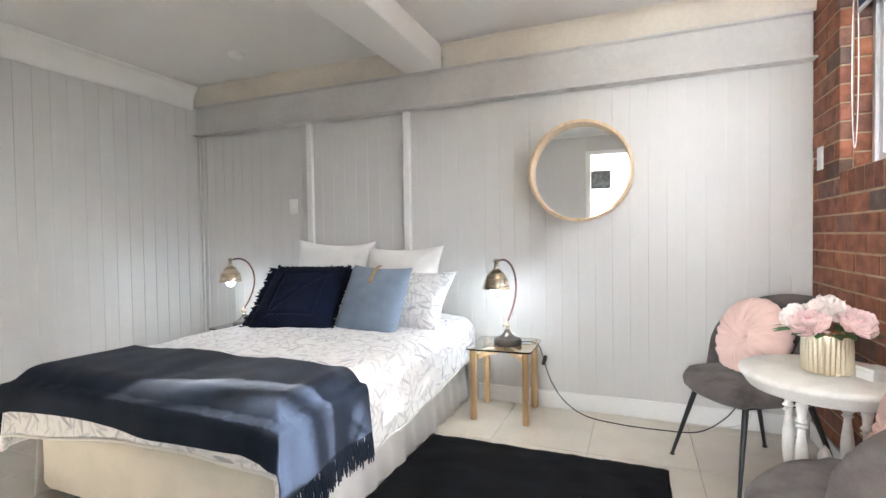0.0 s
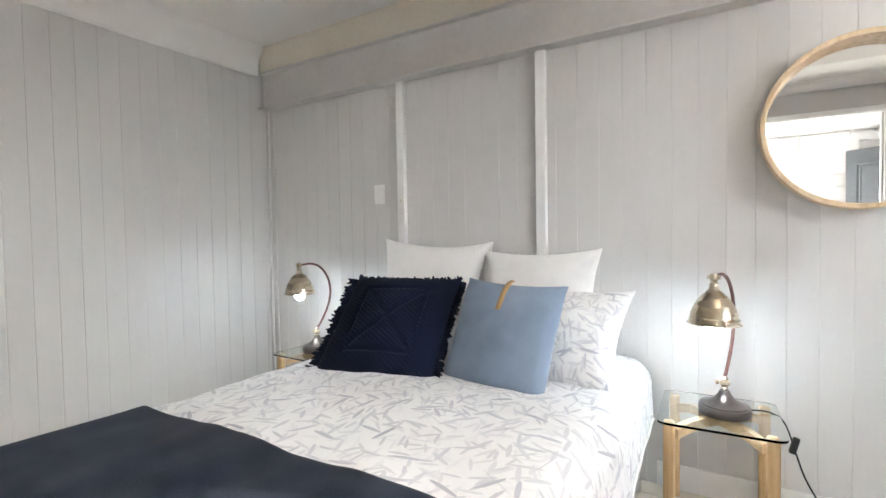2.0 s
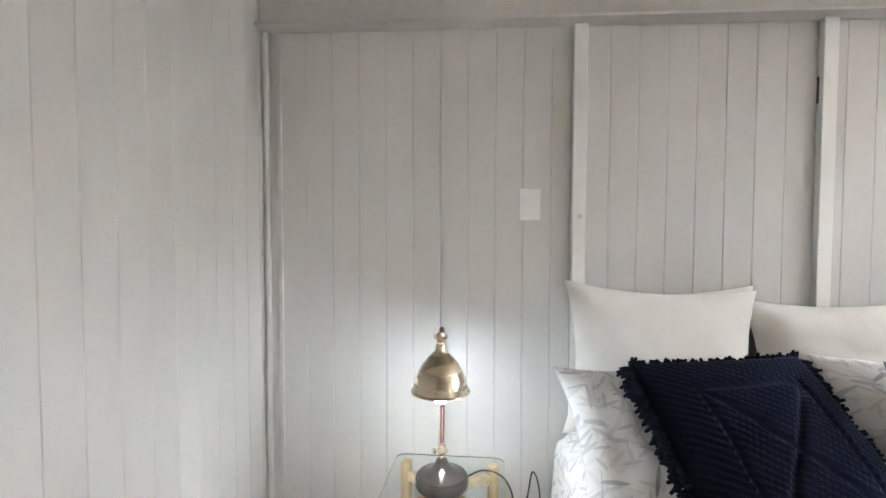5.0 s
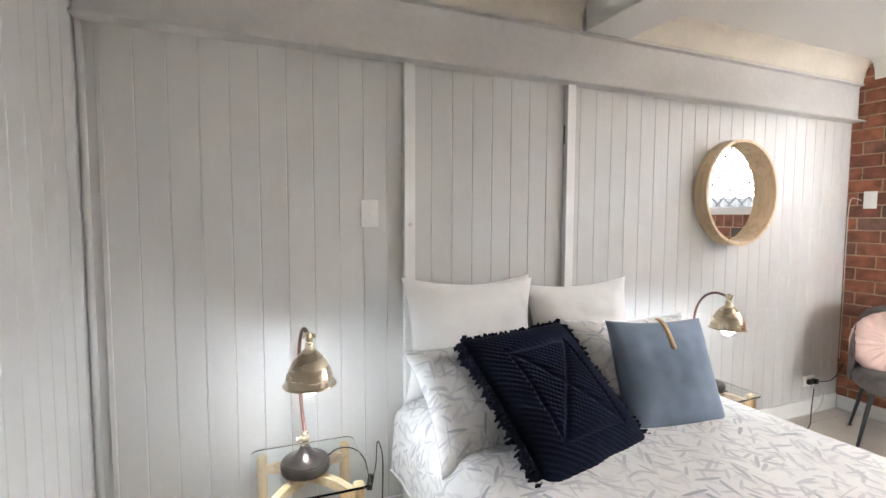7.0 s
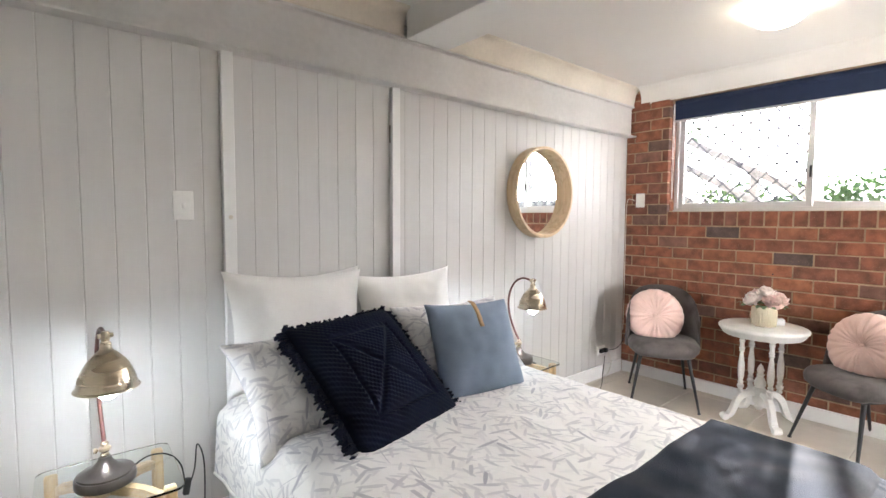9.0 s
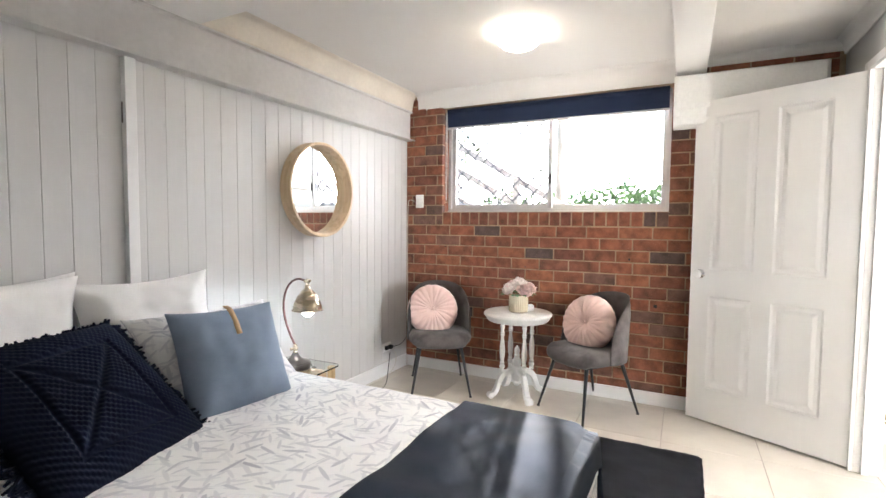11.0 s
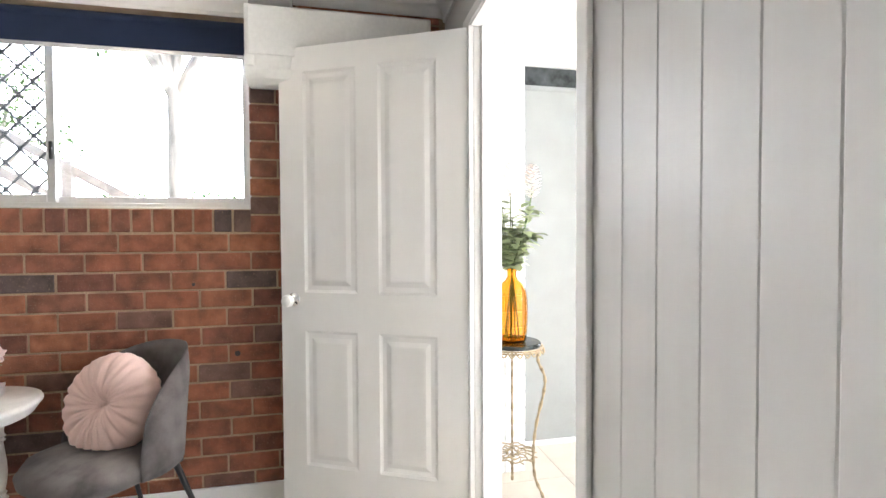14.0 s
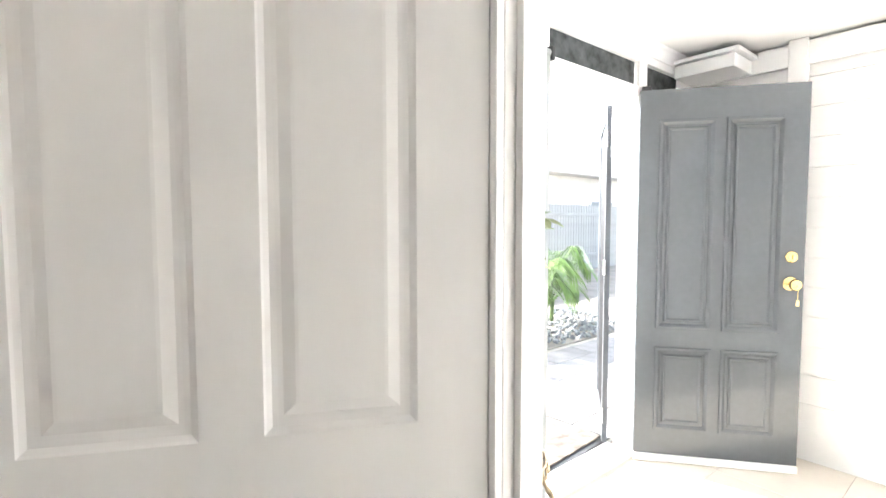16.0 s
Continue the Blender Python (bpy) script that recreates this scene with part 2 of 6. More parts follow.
M_GOLD = surface("polished_brass", (0.80, 0.60, 0.26), 0.16, metal=1.0, vary=0.05, bump=0.0)
M_OAK = wood_mat("pale_oak", (0.62, 0.42, 0.22), (0.48, 0.30, 0.14), 0.45, 2)
M_OAKX = wood_mat("pale_oak_rail", (0.66, 0.47, 0.27), (0.52, 0.34, 0.18), 0.45, 0)
M_BEECH = wood_mat("bent_ash_veneer", (0.66, 0.50, 0.32), (0.54, 0.38, 0.22), 0.5, 1, 16)
M_GLASS = glass_mat("clear_glass")
M_GREENGLASS = glass_mat("green_edged_table_glass", (0.95, 0.995, 0.975))
M_AMBER = glass_mat("amber_glass", (1.0, 0.58, 0.09))
M_MIRROR, _, _ = base_mat("silvered_mirror", (0.93, 0.94, 0.94), 0.01, 1.0)
M_WHITECOT = fabric("white_cotton", (0.82, 0.80, 0.77), vary=0.02, bump=0.25)
M_CREAMCOT = fabric("cream_bed_cover", (0.74, 0.69, 0.60), vary=0.03, bump=0.25)
M_PRINT = leaf_print("leaf_printed_cotton", (0.84, 0.83, 0.82), (0.34, 0.34, 0.40))
M_PILLOWPRINT = leaf_print("leaf_printed_pillowcase", (0.82, 0.81, 0.80), (0.36, 0.36, 0.42), 0.85)
M_NAVY = fabric("navy_knit_wool", (0.0075, 0.011, 0.026), weave=150, sheen=0.03, vary=0.15, bump=0.5)
M_THROW = fabric("dark_navy_throw", (0.012, 0.0172, 0.030), weave=260, sheen=0.05, vary=0.22, bump=0.9)
M_BLUE = fabric("dusty_blue_velvet", (0.23, 0.29, 0.38), weave=380, sheen=0.15, vary=0.07, bump=0.3)
M_LEATHER = surface("tan_leather", (0.50, 0.31, 0.14), 0.5, vary=0.08, scale=20, grain=200, bump=0.2)
M_PINK = fabric("blush_pink_velvet", (0.80, 0.57, 0.50), weave=380, sheen=0.2, vary=0.05, bump=0.2)
M_GREYVEL = fabric("grey_velvet", (0.125, 0.108, 0.102), weave=300, sheen=0.12, vary=0.22, bump=0.2, scale=9)
M_RUG = fabric("black_shag_rug", (0.007, 0.007, 0.009), weave=170, sheen=0.02, vary=0.35, bump=1.0, scale=7)
M_NAVYBLIND = fabric("navy_roller_blind", (0.024, 0.034, 0.07), weave=500, sheen=0.1, vary=0.04, bump=0.1)
M_GREYBLIND = fabric("grey_roller_blind", (0.33, 0.34, 0.33), weave=500, sheen=0.05, vary=0.02, bump=0.1)
M_DARKBLIND = fabric("charcoal_mesh_blind", (0.07, 0.075, 0.075), weave=260, sheen=0.05, vary=0.3, bump=0.3, scale=16)
M_PLASTIC = surface("white_plastic", (0.80, 0.79, 0.76), 0.35, vary=0.01, bump=0.02)
M_BLACKPL = surface("black_plastic", (0.012, 0.012, 0.012), 0.4, vary=0.05, bump=0.02)
M_TAPE = surface("white_cable", (0.66, 0.62, 0.54), 0.5, vary=0.02, bump=0.0)
M_WPAINT = surface("chalky_white_paint", (0.80, 0.78, 0.74), 0.5, vary=0.04, scale=16, grain=90, bump=0.25)
M_CREAMPOT = surface("pearl_cream_ceramic", (0.70, 0.62, 0.46), 0.25, metal=0.45, vary=0.04, bump=0.03)
M_PETAL = surface("pale_pink_petals", (0.94, 0.72, 0.68), 0.7, vary=0.10, scale=22, grain=90, bump=0.15, fine=0.05)
M_PETALDEEP = surface("deep_pink_petals", (0.90, 0.42, 0.47), 0.7, vary=0.15, scale=24, grain=90, bump=0.15)
M_PETALW = surface("white_petals", (0.94, 0.85, 0.79), 0.7, vary=0.05, scale=20, bump=0.1)
M_LEAF = surface("green_leaf", (0.07, 0.17, 0.04), 0.5, vary=0.25, scale=18, grain=60, bump=0.2, each=0.15)
M_EUCA = surface("silver_green_eucalyptus", (0.40, 0.46, 0.25), 0.6, vary=0.2, scale=14, bump=0.1)
M_STEM = surface("green_stem", (0.12, 0.18, 0.06), 0.6, vary=0.1, bump=0.1)
M_GREYDOOR = surface("slate_grey_gloss_paint", (0.085, 0.093, 0.10), 0.13, vary=0.03, scale=3, grain=30, bump=0.06)
M_MARBLE = surface("black_marble", (0.02, 0.025, 0.025), 0.1, vary=0.5, scale=12, bump=0.0)
M_ANTGOLD = surface("antique_gilt_iron", (0.36, 0.28, 0.17), 0.45, metal=0.7, vary=0.2, scale=40, grain=150, bump=0.3)
M_PAVER = surface("grey_concrete_paver", (0.27, 0.255, 0.25), 0.85, vary=0.08, scale=6, grain=160, bump=0.4, each=0.06)
M_GROUND = surface("sandy_ground", (0.27, 0.245, 0.21), 0.95, vary=0.12, scale=1.5, grain=60, bump=0.6)
M_PEBBLE = surface("river_pebble", (0.24, 0.25, 0.255), 0.7, vary=0.2, scale=14, grain=80, bump=0.2)
M_FENCE = surface("weathered_fence_paint", (0.34, 0.34, 0.325), 0.6, vary=0.05, scale=4, grain=60, bump=0.2, each=0.03)
M_ROOF = surface("pale_roof_sheet", (0.55, 0.53, 0.50), 0.6, vary=0.05, scale=4, bump=0.1)
M_HOUSE = surface("cream_house_wall", (0.70, 0.68, 0.64), 0.7, vary=0.03, scale=2, bump=0.1)
M_PALM = surface("palm_frond", (0.17, 0.27, 0.075), 0.5, vary=0.25, scale=5, bump=0.1, each=0.15)
M_TREELEAF = surface("tree_leaves", (0.11, 0.18, 0.06), 0.6, vary=0.3, scale=1.5, bump=0.0)
M_BARK = surface("grey_bark", (0.46, 0.42, 0.37), 0.9, vary=0.2, scale=8, grain=50, bump=0.8, depth=0.01, stretch=(1, 1, 0.25))
M_MAT = surface("coir_door_mat", (0.13, 0.11, 0.09), 0.95, vary=0.3, scale=14, grain=160, bump=0.8)
M_TIMBER = wood_mat("weathered_stair_timber", (0.42, 0.41, 0.40), (0.30, 0.29, 0.28), 0.8, 0, 6)
M_BULB = glow("lit_cool_bulb", (0.88, 0.95, 1.0), 9.0)
M_DOME = glow("lit_opal_glass", (1.0, 0.86, 0.68), 2.7)
# emission for the backdrop sheets that stand in for bright low sky
M_BACKGLOW = glow("bright_hazy_distance", (0.95, 0.98, 1.0), 2.8)
M_BACKGLOWEAST = glow("bright_hazy_eastern_sky", (0.96, 0.98, 1.0), 3.6)

# ---- mesh helpers ----


def part(name, bm, material, parent=None, label="", smooth=False, m=None):
    """Links a bmesh as one mesh object, under its thing or part."""
    me = bpy.data.meshes.new(name)
    bmesh.ops.recalc_face_normals(bm, faces=bm.faces[:])
    bm.to_mesh(me)
    bm.free()
    if smooth:
        me.polygons.foreach_set("use_smooth", [True] * len(me.polygons))
        if smooth != "all":
            me.set_sharp_from_angle(angle=radians(40))
    me.materials.append(material)
    ob = new(name, me)
    if parent:
        ob.parent = parent
    if m is not None:
        ob.matrix_basis = m
    if label:
        ob["label"] = label
    return ob


def thing(name, label, category, m=None, group="", kind=""):
    ob = new(name)
    ob.empty_display_size = 0.1
    ob.matrix_basis = m if m is not None else Matrix()
    return tagged(ob, label, category, group, kind)


def box(x0, x1, y0, y1, z0, z1, bevel=0.0, seg=2, bm=None):
    own = bmesh.new()
    bmesh.ops.create_cube(own, size=1, matrix=Matrix.LocRotScale(((x0 + x1) / 2, (y0 + y1) / 2, (z0 + z1) / 2), None, (x1 - x0, y1 - y0, z1 - z0)))
    if bevel:
        bmesh.ops.bevel(own, geom=own.edges[:], offset=bevel, segments=seg, affect="EDGES", profile=0.5)
    if bm is None:
        return own
    return join(bm, own)


def join(bm, other, m=None):
    if m is not None:
        other.transform(m)
    tmp = bpy.data.meshes.new("tmp")
    other.to_mesh(tmp)
    other.free()
    bm.from_mesh(tmp)
    bpy.data.meshes.remove(tmp)
    return bm


def lathe(profile, seg=32, cap=True):
    """A turned shape from (radius, height) pairs."""
    bm = bmesh.new()
    rings = []
    for r, z in profile:
        if r < 1e-5:
            rings.append([bm.verts.new((0, 0, z))])
        else:
            rings.append([bm.verts.new((r * math.cos(2 * math.pi * i / seg), r * math.sin(2 * math.pi * i / seg), z)) for i in range(seg)])
    for a, b in zip(rings, rings[1:]):
        for i in range(seg):
            j = (i + 1) % seg
            if len(a) == 1 and len(b) == 1:
                continue
            if len(a) == 1:
                bm.faces.new((a[0], b[i], b[j]))
            elif len(b) == 1:
                bm.faces.new((a[i], a[j], b[0]))
            else:
                bm.faces.new((a[i], a[j], b[j], b[i]))
    if cap:
        for ring in (rings[0], rings[-1]):
            if len(ring) > 2:
                bm.faces.new(ring)
    return bm


def spline(points, steps=6):
    """Points on a smooth curve through the given ones."""
    p = [Vector(q) for q in points]
    p = [p[0] * 2 - p[1], *p, p[-1] * 2 - p[-2]]
    out = []
    for i in range(1, len(p) - 2):
        a, b, c, d = p[i - 1:i + 3]
        for k in range(steps):
            t = k / steps
            out.append(0.5 * (2 * b + (c - a) * t + (2 * a - 5 * b + 4 * c - d) * t * t + (3 * b - a - 3 * c + d) * t ** 3))
    return out + [p[-2]]


def tube(points, radius, seg=8, bm=None):
    """A round bar along points; radius: one number or one for each point."""
    own = bm or bmesh.new()
    n = len(points)
    pts = [Vector(q) for q in points]
    rad = radius if isinstance(radius, (list, tuple)) else [radius] * n
    side = None
    rings = []
    for i, p in enumerate(pts):
        t = (pts[min(i + 1, n - 1)] - pts[max(i - 1, 0)]).normalized()
        if side is None:
            side = t.cross(Vector((0.31, 0.87, 0.22))).normalized()
        side = (side - t * side.dot(t)).normalized()
        up = t.cross(side)
        rings.append([own.verts.new(p + rad[i] * (side * math.cos(2 * math.pi * k / seg) + up * math.sin(2 * math.pi * k / seg))) for k in range(seg)])
    for a, b in zip(rings, rings[1:]):
        for k in range(seg):
            j = (k + 1) % seg
            own.faces.new((a[k], a[j], b[j], b[k]))
    own.faces.new(rings[0])
    own.faces.new(rings[-1])
    return own


def prism(outline, axis, a, b):
    """A flat outline pushed along an axis from a to b. outline: pairs in the other two axes, in order."""
    bm = bmesh.new()
    rings = []
    for v in (a, b):
        ring = []
        for p, q in outline:
            co = [p, q]
            co.insert("xyz".index(axis), v)
            ring.append(bm.verts.new(co))
        rings.append(ring)
    n = len(outline)
    for i in range(n):
        j = (i + 1) % n
        bm.faces.new((rings[0][i], rings[0][j], rings[1][j], rings[1][i]))
    bm.faces.new(rings[0])
    bm.faces.new(rings[1])
    return bm

# ---- plan ----
N, E, W, S = 3.003, 1.323, -3.01, 0.0      # faces of the bedroom walls
CEIL = 2.36
HS, HX, HW, HC = -2.60, 1.60, -1.3, 2.32   # hall: south wall, front wall, west wall, ceiling
rnd = random.Random(4)


def structure(name, bm, material, label, category, smooth=False):
    return tagged(part(name, bm, material, None, "", smooth), label, category, "", "structure")


def board_wall(name, axis, face, out, spans, label, holes=()):
    """A lining of upright boards with grooved edges on a plain backing. axis: the one along the wall; out: the way it faces.
    spans: from, to, first joint, bottom, top."""
    back = bmesh.new()
    for a, b, first, z0, z1 in spans:
        lo, hi = sorted((face - out * 0.012, face - out * 0.10))
        if axis == "x":
            box(a, b, lo, hi, z0, z1, bm=back)
        else:
            box(lo, hi, a, b, z0, z1, bm=back)
    wall = structure(name, back, M_PLASTER, label, "wall")
    for a, b, first, z0, z1 in spans:
        edges = [a]
        q = first
        while q < b - 0.01:
            if q > a + 0.01:
                edges.append(q)
            q += 0.0995
        edges.append(b)
        cache = {}
        for e0, e1 in zip(edges, edges[1:]):
            w = round(e1 - e0, 3)
            if w not in cache:
                g, d, h = 0.0028, 0.012, w / 2
                prof = [(-h, -d), (-h, -0.0022), (-h + 0.0008, -0.0019), (-h + g, 0), (h - g, 0), (h - 0.0008, -0.0019), (h, -0.0022), (h, -d)]
                bm = prism([(p, q2 * out) if axis == "x" else (q2 * out, p) for p, q2 in prof], "z", z0, z1)
                bmesh.ops.recalc_face_normals(bm, faces=bm.faces[:])
                me = bpy.data.meshes.new("board")
                bm.to_mesh(me)
                bm.free()
                me.materials.append(M_BOARD)
                cache[w] = me
            ob = new("board", cache[w])
            ob.parent = wall
            c = (e0 + e1) / 2
            ob.location = (c, face, 0) if axis == "x" else (face, c, 0)
    return wall


# north wall with its flush boarded door between two white posts
board_wall("wall_north", "x", N, -1, [(W, -1.885, -2.851, 0, 2.30), (-1.835, -1.055, -1.754, 0, 1.985), (-1.005, E, -0.96, 0, 2.30)], "pale grey painted upright board wall with a flush boarded door")
structure("wall_north_backing", box(W - 0.2, E + 0.4, N + 0.1, N + 0.2, -0.1, 2.6), M_PLASTER, "plain backing of the boarded wall", "wall")
for x in (-1.86, -1.03):
    structure("trim", box(x - 0.024, x + 0.024, N - 0.026, N + 0.012, 0.0, 1.975, 0.003), M_TRIM, "narrow white painted post beside the flush boarded door", "trim")
structure("trim", box(-1.836, -1.054, N - 0.002, N + 0.012, 1.968, 1.986, 0.002), M_BEAM, "thin head strip over the flush boarded door", "trim")
hinge = tagged(part("door_hinge", box(-1.058, -1.050, N - 0.006, N + 0.001, 1.69, 1.78, 0.001), M_BRONZE), "small dark hinge on the flush boarded door", "hinge", kind="structure")
board_wall("wall_west", "y", W, 1, [(S, N, 1.764 - 1.6915, 0, 2.42)], "pale grey painted upright board wall")
# slender corner beads
structure("trim", lathe([(0.012, 0), (0.012, 1.97)], 10), M_BOARD, "slim painted corner bead", "trim", True).location = (W + 0.014, N - 0.012, 0.0)
structure("trim", box(W + 0.05, W + 0.068, N - 0.008, N + 0.002, 0.1, 1.95, 0.003), M_BOARD, "slim painted cover strip", "trim")
# south wall: boards west of the doorway, plaster over and east of it
board_wall("wall_south", "x", S, 1, [(W, -0.09, -2.985, 0, 2.42)], "pale grey painted upright board wall beside the doorway")
structure("wall_south_east", box(0.86, E + 0.02, -0.10, S, 0, 2.42), M_PLASTER, "plain painted wall behind the open door", "wall")
structure("wall_south_head", box(-0.09, 0.86, -0.10, S, 2.075, 2.42), M_PLASTER, "plain painted wall over the doorway", "wall")
# door lining and casing
for name, b in (("door_jamb", box(-0.09, -0.045, -0.115, 0.012, 0, 2.05, 0.003)), ("door_jamb", box(0.812, 0.86, -0.115, 0.0, 0, 2.05, 0.003)), ("door_head", box(-0.09, 0.86, -0.115, 0.012, 2.05, 2.08, 0.003))):
    structure(name, b, M_TRIM, "white gloss painted door lining", "door frame")
for face, sgn in ((0.0, 1), (-0.10, -1)):
    y0, y1 = sorted((face + sgn * 0.003, face + sgn * 0.018))
    xe = 0.868 if sgn > 0 else 0.822
    for b in (box(-0.098, -0.052, y0, y1, 0, 2.10, 0.004), box(xe, 0.91, y0, y1, 0, 2.10, 0.004), box(-0.0515, xe - 0.0005, y0, y1, 2.056, 2.10, 0.004)):
        structure("trim", b, M_TRIM, "white gloss painted door architrave", "trim")
structure("trim", box(0.812, 0.8285, 0.0005, 0.019, 0, 2.05, 0.002), M_TRIM, "white hinge lip of the door lining", "trim")
structure("trim", box(0.795, 0.812, -0.06, -0.03, 0, 2.048, 0.002), M_TRIM, "white door stop bead", "trim")

# floors
floor = structure("floor", box(W - 0.1, HX + 0.15, HS - 0.1, N + 0.1, -0.12, -0.004), M_GROUT, "cream glazed floor tiles with pale grout", "floor")

# ceilings, beams and cornices
structure("ceiling", box(W - 0.1, E + 0.3, S - 0.1, N + 0.15, CEIL, CEIL + 0.1), M_CEIL, "white painted flat ceiling", "ceiling")
structure("ceiling_beam", box(-1.0, -0.73, 0.90, 2.93, 2.21, CEIL + 0.02, 0.006), M_CEIL, "white boxed ceiling beam across the room", "beam")
structure("ceiling_beam", box(-1.0, E + 0.02, 0.72, 0.90, 2.255, CEIL + 0.02, 0.006), M_CEIL, "white boxed ceiling beam along the window side", "beam")
steel = prism([(N, 1.972), (2.922, 1.972), (2.920, 1.980), (2.958, 1.987), (2.962, 1.995), (2.962, 2.195), (2.958, 2.203), (2.935, 2.208), (2.935, 2.218), (N, 2.218)], "x", W + 0.005, E - 0.02)
structure("steel_beam", steel, M_BEAM, "grey painted steel beam with thin flanges", "beam", True)
steel_end = prism([(2.922, 1.972), (2.922, 1.980), (N, 1.980), (N, 1.972)], "x", E - 0.02, E + 0.005)
structure("steel_beam_end", steel_end, M_BEAM, "flange end of the steel beam", "beam")


def cornice(name, axis, a, b, wall, out, z0, z1, depth, material, label):
    """A cove between wall and ceiling with a bead at both edges."""
    prof = [(0, z0), (0.010, z0), (0.012, z0 + 0.012)]
    for k in range(7):
        t = math.pi / 2 * k / 6
        prof.append((0.014 + (depth - 0.024) * (1 - math.cos(t)), z0 + 0.014 + (z1 - z0 - 0.024) * math.sin(t)))
    prof += [(depth - 0.004, z1 - 0.006), (depth, z1), (0, z1)]
    pts = [(wall + out * p, q) for p, q in prof]
    return structure(name, prism(pts, axis, a, b), material, label, "cornice", True)


cornice("cornice", "x", W, -1.002, 2.965, -1, 2.2185, CEIL, 0.075, M_CORNICE, "cream cove cornice above the steel beam")
cornice("cornice", "x", -0.728, E, 2.965, -1, 2.2185, CEIL, 0.075, M_CORNICE, "cream cove cornice above the steel beam")
cornice("cornice", "y", S, 2.92, W, 1, 2.19, CEIL, 0.11, M_CEIL, "white cove cornice on the boarded wall")
cornice("cornice", "y", 0.903, 2.89, E + 0.01, -1, 2.225, CEIL, 0.085, M_CEIL, "white cove cornice above the window")
cornice("cornice", "y", S, 0.718, E + 0.005, -1, 2.30, CEIL, 0.05, M_CEIL, "white cove cornice in the corner")
cornice("cornice", "x", W + 0.1, E, S, 1, 2.28, CEIL, 0.06, M_CEIL, "white cove cornice over the doorway wall")

# baseboards
for b in (box(-0.52, E - 0.014, N - 0.014, N - 0.0005, 0, 0.105, 0.003), box(W + 0.014, -1.89, N - 0.014, N - 0.0005, 0, 0.105, 0.003), box(W + 0.0005, W + 0.014, S + 0.014, N, 0, 0.10, 0.003),
          box(E - 0.013, E - 0.0005, 0.05, N - 0.014, 0, 0.092, 0.003), box(W + 0.014, -0.099, S + 0.0005, S + 0.013, 0, 0.10, 0.003)):
    structure("baseboard", b, M_TRIM, "white painted baseboard", "baseboard")

# east wall: mortar core with the window opening; bricks follow at the end of the file
WY0, WY1, WZ0, WZ1 = 0.915, 2.655, 1.362, 2.235
core = bmesh.new()
XB = E + 0.004
box(XB, XB + 0.23, -0.05, WY0 - 0.006, -0.02, 2.45, bm=core)
box(XB, XB + 0.23, WY1 + 0.006, N + 0.1, -0.02, 2.45, bm=core)
box(XB, XB + 0.23, WY0 - 0.006, WY1 + 0.006, -0.02, WZ0 - 0.004, bm=core)
box(XB, XB + 0.23, WY0 - 0.006, WY1 + 0.006, WZ1, 2.45, bm=core)
wall_east = structure("wall_east", core, M_MORTAR, "exposed red brick wall with tan mortar and some dark bricks", "wall")

# window
win = thing("window_1", "wide sliding aluminium window with a diamond security screen", "window", pose(1.46, (WY0 + WY1) / 2, WZ0), kind="structure")
ww, wh = (WY1 - WY0) / 2, 0.86


def frame_bars(y0, y1, z0, z1, w, x0, x1):
    bm = bmesh.new()
    box(x0, x1, y0, y0 + w, z0, z1, 0.002, 1, bm)
    box(x0, x1, y1 - w, y1, z0, z1, 0.002, 1, bm)
    box(x0, x1, y0 + w, y1 - w, z0, z0 + w, 0.002, 1, bm)
    box(x0, x1, y0 + w, y1 - w, z1 - w, z1, 0.002, 1, bm)
    return bm


part("window_frame", frame_bars(-ww, ww, 0.0, wh, 0.028, -0.02, 0.06), M_ALU, win)
part("window_sill", box(-0.035, 0.10, -ww, ww, -0.012, 0.010, 0.003), M_ALU, win, "pale aluminium sill")
sash1 = part("sash", frame_bars(-0.03, ww - 0.03, 0.028, wh - 0.028, 0.036, -0.006, 0.016), M_ALU, win, "sliding sash")
sash2 = part("sash", frame_bars(-ww + 0.028, 0.012, 0.028, wh - 0.028, 0.030, 0.020, 0.042), M_ALU, win, "fixed sash")
part("sash_latch", box(-0.016, -0.004, -0.022, -0.008, 0.22, 0.30, 0.003), M_BLACKPL, sash1, "small dark latch")
for sash, y0, y1, x in ((sash1, 0.006, ww - 0.066, 0.005), (sash2, -ww + 0.058, -0.018, 0.031)):
    pane = part("pane", box(x - 0.002, x + 0.002, y0, y1, 0.06, wh - 0.062), M_GLASS, sash)
    pane.visible_shadow = False
screen = bmesh.new()
sx, sy0, sy1, sz0, sz1, py, pz = 0.050, 0.0, ww - 0.03, 0.028, wh - 0.03, 0.116, 0.122
ny, nz = int((sy1 - sy0) / py), int((sz1 - sz0) / pz) + 1
for j in range(nz * 2):
    for i in range(ny * 2):
        if (i + j) % 2:
            continue
        y0, z0 = sy0 + i * py / 2 + 0.02, sz0 + j * pz / 2
        if y0 + py / 2 > sy1 or z0 + pz / 2 > sz1:
            continue
        tube([(sx, y0, z0), (sx, y0 + py / 2, z0 + pz / 2)], 0.0072, 4, screen)
        if j > 0:
            tube([(sx, y0, z0), (sx, y0 + py / 2, z0 - pz / 2)], 0.0072, 4, screen)
        box(sx - 0.005, sx + 0.005, y0 - 0.0085, y0 + 0.0085, z0 - 0.013, z0 + 0.013, bm=screen)
screen_ob = part("security_screen", screen, M_GRILLE, win, "diamond mesh security grille")
part("screen_frame", frame_bars(sy0, sy1, sz0, sz1, 0.02, 0.044, 0.058), M_ALU, win)

